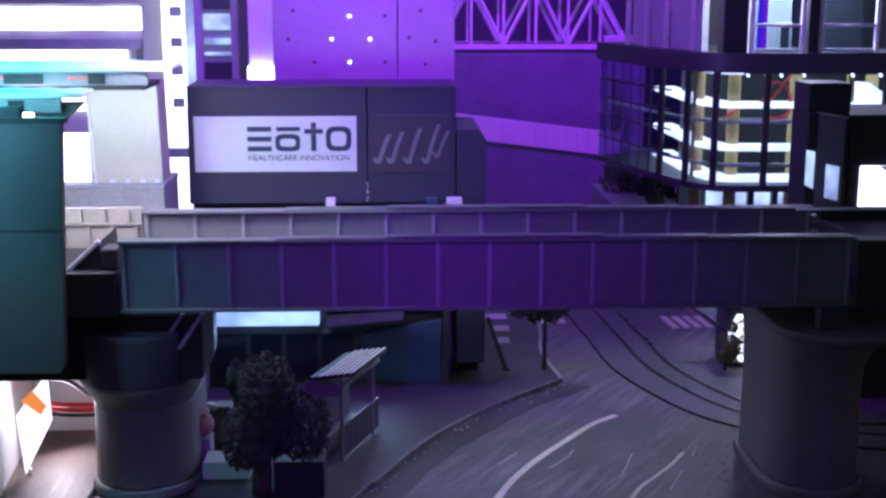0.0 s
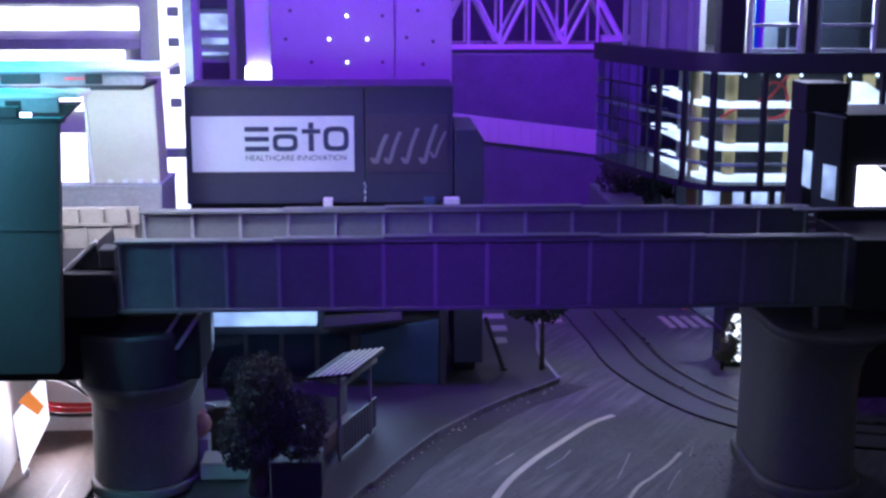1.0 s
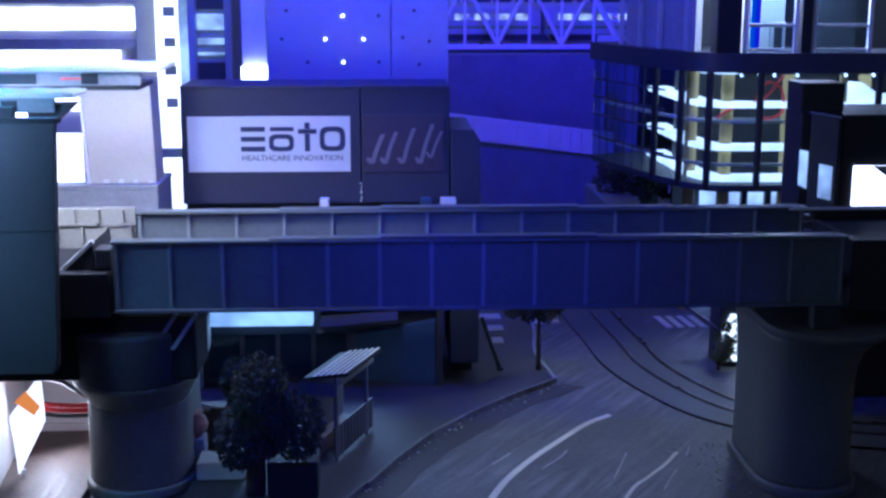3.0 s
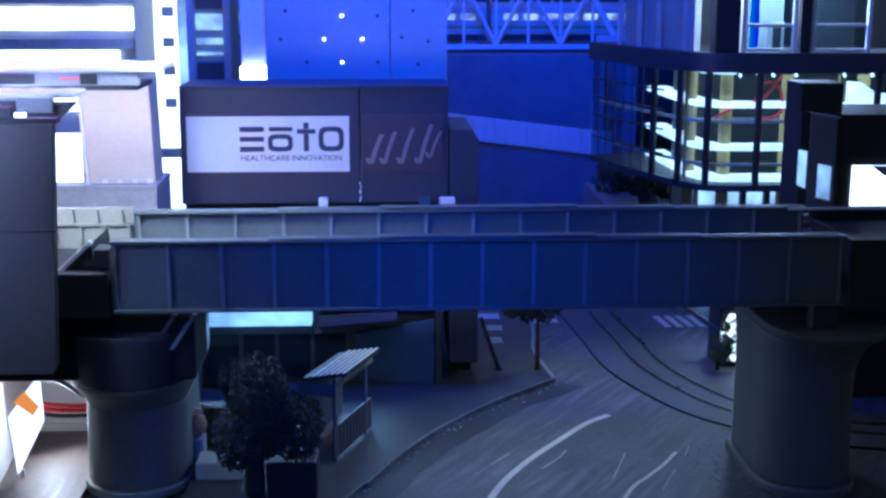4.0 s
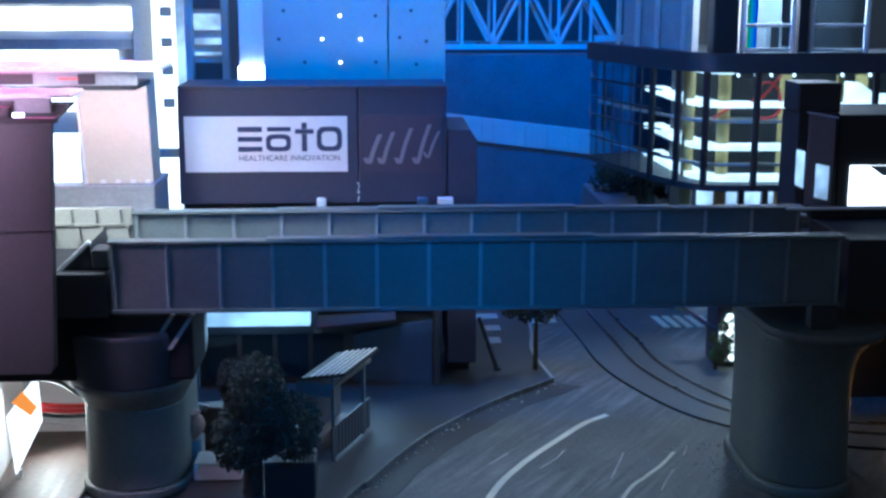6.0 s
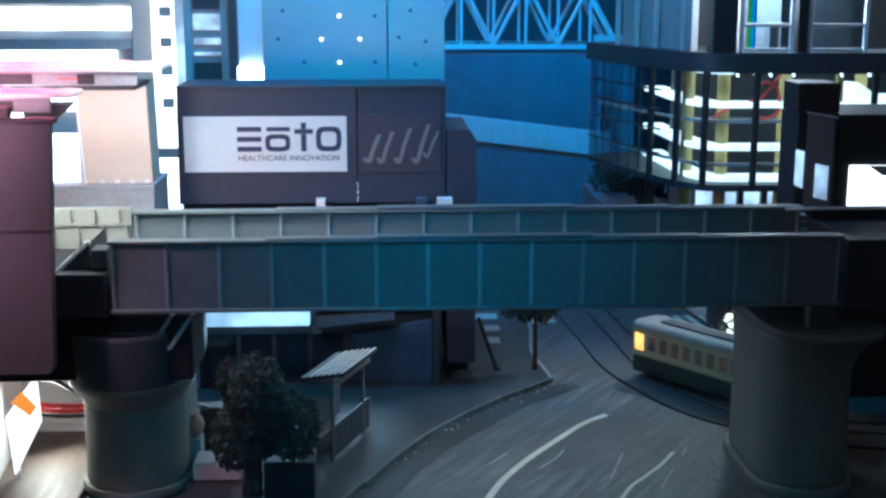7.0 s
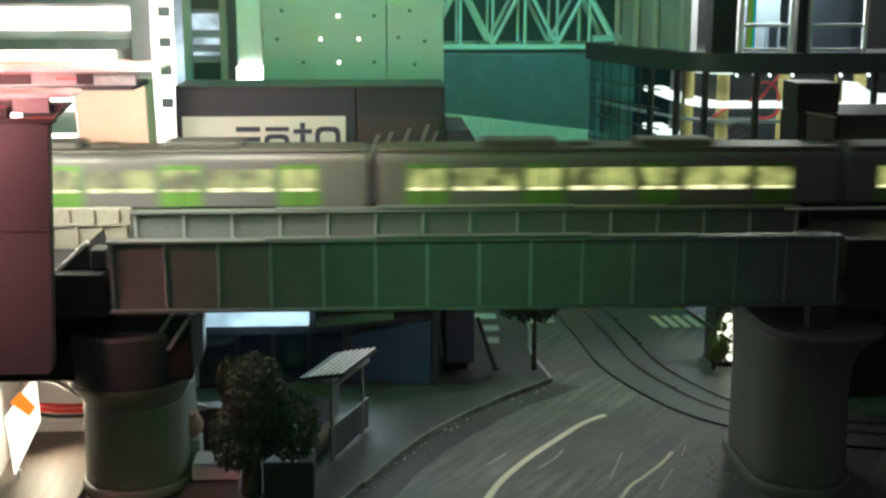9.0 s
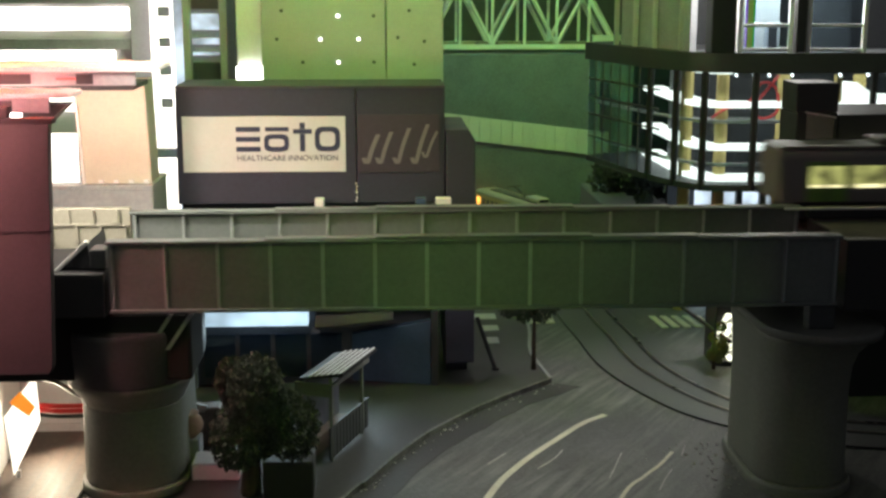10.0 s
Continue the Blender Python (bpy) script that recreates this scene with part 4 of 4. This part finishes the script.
tree(212, 150, -40, -27, 7, 900, 1.0, 14, "dark shrub in front of the glass building", squash=0.8)
pb = thing("planter_bank", "dark raised bank with shrubs beside the glass building", "bank")
part("bank", box(nb(), 172, 300, 255, 330, GZ, -39, 1), "navy", pb)
part("bank_front", box(nb(), 180, 300, 242, 254.5, GZ, -38, 1), "navy", pb)
part("planter", box(nb(), 205, 222, 145, 156, GZ, -40, 1), "navy", pb)

po = thing("leaning_post", "thin dark post leaning over the pavement", "post")
part("pole", tube(nb(), [(108, 111, GZ + 1.4), (101.5, 113, GZ + 20)], 0.75, 8), "dark", po)
part("foot", tube(nb(), [(108, 111, GZ + 1.3), (108, 111, GZ + 2.2)], 1.3, 8), "dark", po)

hut = thing("bus_shelter", "small bus shelter with a striped corrugated roof", "shelter")
W, L2, H = 10.5, 31, 23
for x in (0.4, W - 0.4):
    for y in (2.5, 25.5):
        part("post", box(nb(), x - 0.45, x + 0.45, y - 0.45, y + 0.45, 0, H + 0.2 * x, 0.1), "pier_head", hut)
bm = nb()
rise = lambda x: H + 0.8 + 0.2 * (x + 1.2)
prism(bm, [(1.0, 1, rise(1.0)), (W + 4, 1, rise(W + 4)), (W + 4, 1, rise(W + 4) - 0.9), (1.0, 1, rise(1.0) - 0.9)], (0, 26, 0))
roof = part("roof", bm, "darker", hut, "dark roof sheet under pale ridges")
for k in range(6):
    x = 4.0 + k * (W - 0.8) / 5.4
    part("ridge", prism(nb(), [(x, 0.6, rise(x)), (x + 0.8, 0.6, rise(x + 0.8)), (x + 0.65, 0.6, rise(x + 0.65) + 0.35), (x + 0.15, 0.6, rise(x) + 0.35)], (0, 26.8, 0)), "white", roof)
part("beam", box(nb(), 0, W + 1, 0, 0.8, H - 3.2, H + 0.4), "pier_head", hut)
part("beam", box(nb(), W - 0.8, W, 0.8, L2, H - 1.8, H - 0.6), "pier_head", hut)
part("back_wall", box(nb(), 0, 0.7, 0.9, L2 - 0.9, 0, H - 1), "navy", hut)
for k in range(12):
    part("slat", box(nb(), W - 0.5, W - 0.1, 1 + k * 2.45, 2.9 + k * 2.45, 1, 9.5), "dark", hut)
part("rail", box(nb(), W - 0.6, W, 0.9, L2 - 0.9, 9.5, 10.3, 0.1), "dark", hut)
part("bench", box(nb(), 1.2, 4.5, 3, L2 - 3, 0, 5, 0.2), "wood", hut)
hut.matrix_world = pose(43.4 * MM, 28.5 * MM, (GZ + 1.4) * MM, 0, 0, -21)
for x, y, w, d, h, m_, lab in ((36.5, 0.5, 13.5, 12, 10.2, "darker", "low dark planter box behind the tree"), (16, 14, 13, 10, 5, "white", "pale rounded planter box by the pier"), (13, 40, 8, 6, 12, "wood", "small brown wooden street cabinet")):
    tagged(part("street_box", box(nb(), x, x + w, y, y + d, GZ + 1.4, GZ + 1.4 + h, 0.6), m_), lab, "box")
tagged(part("street_notice", prism(nb(), [(12.6, 40, -59.5), (16.4, 40, -60.2), (17.2, 40, -58.0), (12.8, 40, -57.0)], (0, 0.8, 0), 0.15), "white"), "small crumpled white notice on the street cabinet", "notice")
pot = thing("clay_pot", "round reddish clay pot standing on the pavement", "pot")
bm = nb()
prof = [(2.2, 0), (3.8, 2.2), (4.3, 4.6), (3.6, 7.0), (2.6, 8.0), (3.1, 9.0), (2.7, 9.0)]
rings = [[bm.verts.new(((13.5 + r_ * math.cos(k * math.tau / 18)) * MM, (27.5 + r_ * math.sin(k * math.tau / 18)) * MM, (GZ + 9.4 + z * 0.8) * MM)) for k in range(18)] for r_, z in prof]
for p, q in zip(rings, rings[1:]):
    for k in range(18):
        bm.faces.new((p[k], p[(k + 1) % 18], q[(k + 1) % 18], q[k]))
bm.faces.new(rings[0][::-1])
bm.faces.new(rings[-1])
part("body", bm, "clay", pot, smooth=True)
part("stand", box(nb(), 10, 17, 24.5, 31, GZ + 1.4, GZ + 9.4, 0.4), "grey", pot)

# ---- unseen colour-changing wash lamps, added for the coloured light: a coloured drum turns in a trough ----


def added_wash_lamp(eye, to, length, r, stops, strength, label, hood=0.0, lip=0.0, visor=0.0):
    """The drum's axis is the lamp's x; light leaves through the slot towards -z."""
    w = thing("added_wash_lamp", label, "lamp", "wash lamps")
    key = "drum_%d" % len(M)
    M[key] = rainbow("turning_colour_drum", stops, strength)
    bm = nb()
    n = 18
    arc = [radians(-52 + (284 + lip) * k / n) for k in range(n + 1)]
    ring = [(-length / 2, (r + 3) * math.cos(a), (r + 3) * math.sin(a)) for a in arc]
    ring += [(-length / 2, (r + 2) * math.cos(a), (r + 2) * math.sin(a)) for a in arc[::-1]]
    prism(bm, ring, (length, 0, 0))
    part("trough", bm, "darker", w)
    for s in (-1, 1):
        part("end_cap", box(nb(), s * length / 2 - 0.5, s * length / 2 + 0.5, -r - 3, r + 3, -r * 0.4 - hood, r + 3), "darker", w)
    if visor:
        part("visor", box(nb(), -length / 2 - 3, length / 2 + 3, -r - 4, -r - 3.2, -visor, r), "darker", w)
    drum = part("drum", tube(nb(), [(-length / 2 + 1, 0, 0), (length / 2 - 1, 0, 0)], r, 32), key, w, "glowing colour drum")
    m = look(Vector(eye) * MM, Vector(to) * MM)
    w.matrix_world = m
    foot = m.inverted() @ Vector((eye[0] * MM, eye[1] * MM, 0.2605)) * 1000
    back = m.inverted() @ Vector((eye[0] * MM, eye[1] * MM, eye[2] * MM)) * 1000 + Vector((0, 0, r + 2.5))
    part("rod", tube(nb(), [back, foot], 1.2, 6), "darker", w)
    return drum


def at_time(rows):
    return [((60 + 24 * t) / 360, c) for t, c in rows]


HUES = at_time([(0, (0.45, 0.02, 1.0)), (1, (0.25, 0.02, 1.0)), (2.5, (0.04, 0.03, 1.0)), (4.5, (0.0, 0.12, 1.0)), (5.5, (0.0, 0.20, 1.0)),
                (7.5, (0.02, 0.50, 0.74)), (8.3, (0.02, 0.50, 0.22)), (9, (0.09, 0.46, 0.03)), (10, (0.28, 0.38, 0.07))])
HUES_LEFT = at_time([(0, (0.0, 0.6, 0.45)), (2.5, (0.0, 0.45, 0.6)), (3.3, (0.3, 0.2, 0.8)), (4.5, (0.9, 0.1, 0.4)), (7.5, (1.0, 0.06, 0.12)),
                     (9, (1.0, 0.06, 0.05)), (10, (1.0, 0.14, 0.05))])
HUES_TOWER = at_time([(0, (0.15, 0.6, 0.55)), (2.5, (0.12, 0.4, 0.5)), (3.3, (0.35, 0.4, 0.6)), (4.5, (0.6, 0.42, 0.6)), (7.5, (0.9, 0.36, 0.42)), (10, (0.95, 0.32, 0.34))])
drum_main = added_wash_lamp((56, 62, 178), (58, 190, 45), 70, 10, HUES, 170, "unseen colour-changing wash lamp added before the concrete tower", 18, 16)
# the front and tower lamps are added to imitate coloured haze in the lens
drum_front = added_wash_lamp((84, -190, 96), (82, 95, 8), 16, 7, HUES, 640, "unseen colour-changing lamp added before the bridge as lens haze", 34, 22)
drum_left = added_wash_lamp((-52, -52, 50), (-38, -12, 0), 26, 5, HUES_TOWER, 225, "unseen colour-changing lamp added beside the tower as lens haze", 26, 20, 15)
drum_back = added_wash_lamp((128, 235, 150), (165, 440, 60), 90, 8, HUES, 330, "unseen colour-changing wash lamp added before the truss bridge", 0, 23)
drum_top = added_wash_lamp((-30, 20, 66), (-29, 18, 40), 62, 4, HUES_LEFT, 75, "unseen colour-changing wash lamp added over the canopies")

# coloured strip behind the window, built as a tube with its own glow
tube_lamp = thing("colour_tube", "upright colour-changing glowing tube behind the upper window", "lamp")
tube_lamp.matrix_world = look(Vector((0.2115, 0.1745, 0.070)), Vector((0.2115, 0.0, 0.070)), 90)
M["tube_light"] = rainbow("colour_tube_light", HUES, 0.9)
drum_tube = part("tube", tube(nb(), [(-33, 0, 0), (33, 0, 0)], 1.8, 20), "tube_light", tube_lamp, "glowing colour tube", smooth=True)
part("base", box(nb(), 33, 33.6, -2.4, 2.4, -2.4, 2.4), "darker", tube_lamp)

# frame added out of view for the wash lamps to hang from
fr = thing("added_frame", "unseen added black tube frame carrying the wash lamps", "frame")
for y in (-190, -50, 22, 62, 235):
    part("cross_bar", tube(nb(), [(-330, y, 262), (430, y, 262)], 2, 8), "darker", fr)
for x in (-330, 430):
    part("side_bar", tube(nb(), [(x, -200, 264), (x, 240, 264)], 2.4, 8), "darker", fr)
    for y in (-195, 238):
        part("post", tube(nb(), [(x, y, GZ - 0.6), (x, y, 264)], 3, 8), "darker", fr)

# ---- vehicles ----


def shell(bm, length, w, h, z0, r, n=5):
    """A car body: oblong section with a rounded roof."""
    ring = [(0, -w / 2, z0), (0, w / 2, z0)]
    for k in range(n + 1):
        a = math.pi / 2 * k / n
        ring.append((0, w / 2 - r + r * math.cos(a), z0 + h - r * 0.7 + r * 0.7 * math.sin(a)))
    for k in range(n + 1):
        a = math.pi / 2 * (1 - k / n)
        ring.append((0, -w / 2 + r - r * math.cos(a), z0 + h - r * 0.7 + r * 0.7 * math.sin(a)))
    return prism(bm, ring, (length, 0, 0), 0.3)


def commuter_car(head, panto):
    """x runs forward from the tail (0) to 133; z is measured from the rail top."""
    c = thing("train_car", "silver commuter train car with lime green doors and lit windows", "train car", "commuter train cars")
    CL = 133
    part("body", shell(nb(), CL, 18.7, 15.8, 6.2, 4), "silver", c)
    part("roof_panel", shell(nb(), CL - 2, 16.5, 1.0, 21.5, 0.8), "roof", c).location = (1 * MM, 0, 0)
    part("underframe", box(nb(), 3, CL - 3, -8.6, 8.6, 1.4, 6.3, 0.3), "darker", c)
    for x in (20, CL - 20):
        part("bogie", box(nb(), x - 11, x + 11, -8.9, 8.9, 0.8, 3.6, 0.4), "darker", c)
        for dx in (-7, 7):
            part("wheel", tube(nb(), [(x + dx, -5.2, 2.9), (x + dx, 5.2, 2.9)], 2.9, 14), "darker", c)
    for x, l in ((30, 22), (75, 22)):
        part("air_conditioner", box(nb(), x, x + l, -5.5, 5.5, 22.3, 24.4, 0.6), "roof", c)
    part("vent_box", box(nb(), 55, 62, -3, 3, 22.3, 23.5, 0.3), "roof", c)
    doors = [14.0 + 33.2 * k for k in range(4)] if not head else [14.2, 46.5, 78.9, 102.3]
    for side in (-1, 1):
        y = 9.35 * side
        a, b = (y - 0.12, y + 0.05) if side < 0 else (y - 0.05, y + 0.12)
        for d in doors:
            part("door", box(nb(), d - 5.9, d + 5.9, a + 0.03 * side, b + 0.03 * side, 6.6, 18.2), "lime", c, "lime green sliding door")
            part("door_window", box(nb(), d - 5.1, d + 5.1, a + 0.08 * side, b + 0.08 * side, 10.7, 16.9, 0.0), "train_window", c)
            part("sill_light", box(nb(), d - 4.9, d + 4.9, a + 0.12 * side, b + 0.12 * side, 10.7, 11.5), "train_window_bright", c)
            part("door_seam", box(nb(), d - 0.25, d + 0.25, a + 0.16 * side, b + 0.16 * side, 6.6, 18.2), "dark", c)
        for d, e in zip(doors, doors[1:]):
            m, w = (d + e) / 2, (e - d) / 2 - 7.3
            part("window", box(nb(), m - w, m + w, a, b, 10.6, 17.0), "train_window", c, "lit passenger window")
            part("sill_light", box(nb(), m - w + 0.5, m + w - 0.5, a + 0.06 * side, b + 0.06 * side, 10.6, 11.7), "train_window_bright", c)
            part("window_bar", box(nb(), m - 0.2, m + 0.2, a + 0.1 * side, b + 0.1 * side, 10.6, 17.0), "silver", c)
    if head:
        part("cab_front", box(nb(), CL, CL + 0.4, -7.5, 7.5, 11, 20.6, 0.2), "darker", c, "black cab front")
        for y in (-6, 6):
            part("head_lamp", box(nb(), CL + 0.3, CL + 0.7, y - 1, y + 1, 9.2, 10.2, 0.1), "grey", c, "unlit head lamp")
    if panto:
        bm = nb()
        for y in (-4, 4):
            tube(bm, [(100, y, 22.2), (106, y, 25.5), (101, y, 28.5)], 0.3, 5)
        tube(bm, [(101, -7, 28.6), (101, 7, 28.6)], 0.4, 5)
        part("pantograph", bm, "grey", c, "grey pantograph")
    return c


cars = [commuter_car(True, False), commuter_car(False, True), commuter_car(False, True), commuter_car(False, False)]


def tram_car():
    """x runs forward from the tail (0) to 72; z from the rail top."""
    c = thing("tram", "cream and dark green tram with orange lit windows", "tram")
    CL, w = 74, 14.2
    part("lower_body", box(nb(), 0, CL, -w / 2, w / 2, 2.0, 8.9, 0.5), "green", c, "dark green lower body")
    part("body", box(nb(), 0.1, CL - 0.1, -w / 2 + 0.05, w / 2 - 0.05, 8.6, 17.5, 0.4), "cream", c, "cream upper body")
    part("roof", shell(nb(), CL + 0.6, w + 0.4, 2.4, 17.4, 2.2), "tram_roof", c).location = (-0.3 * MM, 0, 0)
    part("roof_edge", box(nb(), -0.2, CL + 0.2, -w / 2 - 0.15, w / 2 + 0.15, 16.9, 18.0, 0.2), "cream", c)
    part("roof_walk", box(nb(), 8, CL - 8, -2.6, 2.6, 19.8, 20.5, 0.2), "roof", c)
    part("air_conditioner", box(nb(), 12, 26, -3.6, 3.6, 20.3, 23.0, 1.0), "tram_roof", c)
    part("grille", box(nb(), 11.9, 12.1, -2.6, 2.6, 20.9, 22.3), "darker", c)
    part("belt_rail", box(nb(), -0.05, CL + 0.05, -w / 2 - 0.1, w / 2 + 0.1, 8.0, 9.2, 0.1), "cream", c)
    for side in (-1, 1):
        y = side * w / 2
        for k in range(13):
            x = 3.6 + k * 5.02
            part("window", box(nb(), x, x + 3.3, y - 0.12, y + 0.12, 10.6, 15.6), "tram_window", c)
        part("cab_window", box(nb(), CL - 4.6, CL - 0.9, y - 0.12, y + 0.12, 10.0, 15.8), "tram_lamp", c, "orange lit cab window")
        for x in (6, 34, 60):
            part("step", box(nb(), x, x + 6, y - 0.2, y + 0.2, 2.2, 5.0), "darker", c)
    for x, nm in ((-0.1, "rear"), (CL + 0.1, "front")):
        for y, ww in ((-4.4, 1.5), (0, 2.4), (4.4, 1.5)):
            part("end_window", box(nb(), x - 0.12, x + 0.12, y - ww, y + ww, 10.4, 15.6), "tram_end" if nm == "rear" else "tram_lamp", c)
        part("head_lamp", tube(nb(), [(x - 0.3, 0, 6.4), (x + 0.3, 0, 6.4)], 1.2, 12), "headlamp" if nm == "rear" else "beam_lamp", c, "round orange head lamp")
        part("cab_light", box(nb(), x - 0.2, x + 0.2, -1.6, 1.6, 10.4, 11.8, 0.1), "tram_lamp", c, "orange cab light")
        part("bumper", box(nb(), x - 1.0, x + 1.0, -4.5, 4.5, 1.6, 3.0, 0.3), "darker", c)
    for x in (16, CL - 16):
        part("truck", box(nb(), x - 8, x + 8, -4.6, 4.6, 0.3, 2.4, 0.3), "darker", c)
    bm = nb()
    tube(bm, [(30, 0, 20.5), (44, 0, 25)], 0.35, 5)
    tube(bm, [(44, -4, 25), (44, 4, 25)], 0.3, 5)
    part("current_collector", bm, "darker", c)
    return c


tram = tram_car()


def far_car():
    c = thing("white_train_car", "white express train car with a green band behind the truss", "train car", "express train cars")
    CL = 122
    part("body", shell(nb(), CL, 18.7, 19, 5, 5), "grey", c)
    for side in (-1, 1):
        y = 9.4 * side
        part("green_band", box(nb(), 1, CL - 1, y - 0.15, y + 0.15, 8.5, 10), "lime", c, "green band")
        for k in range(9):
            part("window", box(nb(), 8 + k * 12.3, 16.5 + k * 12.3, y - 0.12, y + 0.12, 13.5, 17.5), "far_window", c)
    part("underframe", box(nb(), 5, CL - 5, -6.5, 6.5, 0.8, 5, 0.3), "darker", c)
    return c


far_cars = [far_car() for _ in range(3)]


def motions():
    # colour drums
    for d, lead in ((drum_main, 0), (drum_front, 14), (drum_left, 0), (drum_back, 0), (drum_top, 0), (drum_tube, 0)):
        walk(d, [(t, pose(0, 0, 0, 60 + lead + 24 * t)) for t in range(11)])

    # commuter train: stands, gathers speed, crosses at a steady pace
    def front(t):
        if t < 4.5:
            return -406.0
        if t < 6.5:
            return -406.0 + 251 * (t - 4.5) ** 2 / 4
        return -155.0 + 251 * (t - 6.5)

    times = [0, 2, 4, 4.5, 5, 5.5, 6, 6.5, 7, 7.5, 8, 8.5, 9, 9.5, 9.9, 10]
    for k, c in enumerate(cars):
        walk(c, [(t, pose((front(t) - 134 - 135.6 * k) * MM, 49.7 * MM, -5.6 * MM)) for t in times])

    # tram: along the curved way towards the back
    line = TRACK[::-1]
    steps = [0.0]
    for a, b in zip(line, line[1:]):
        steps.append(steps[-1] + float(np.linalg.norm(b - a)))
    near = min(range(len(line)), key=lambda i: (line[i][0] - 200) ** 2 + (line[i][1] - 57) ** 2)

    def spot(s):
        s += steps[near]
        return Vector((float(np.interp(s, steps, [p[0] for p in line])), float(np.interp(s, steps, [p[1] for p in line])), 0))

    rows = []
    for t, s in ((0, -170), (3, -170), (5, -155), (5.7, -126), (6.2, -88), (6.5, -60), (6.8, -30), (7.0, -9), (7.2, 11), (7.4, 28), (7.6, 42), (7.8, 57), (8.0, 75), (8.2, 97), (8.4, 122), (8.7, 158), (9, 192), (9.5, 240), (10, 279)):
        a, b = spot(s + 12), spot(s + 60)
        d = (b - a).normalized()
        p = a - d * 12
        rows.append((t, pose(p.x * MM, p.y * MM, (GZ + 0.85) * MM, 0, 0, math.degrees(math.atan2(d.y, d.x)))))
    walk(tram, rows)

    # express train behind the truss
    def nose(t):
        if t < 5.5:
            return 230 - 157 * (t - 1.8)
        u = min(t, 7.5) - 5.5
        return 230 - 157 * 3.7 - 157 * u + 157 * u * u / 4

    for k, c in enumerate(far_cars):
        walk(c, [(t, pose((nose(t) + 124.5 * k) * MM, 472 * MM, 27 * MM)) for t in [i * 0.5 for i in range(21)]])


motions()
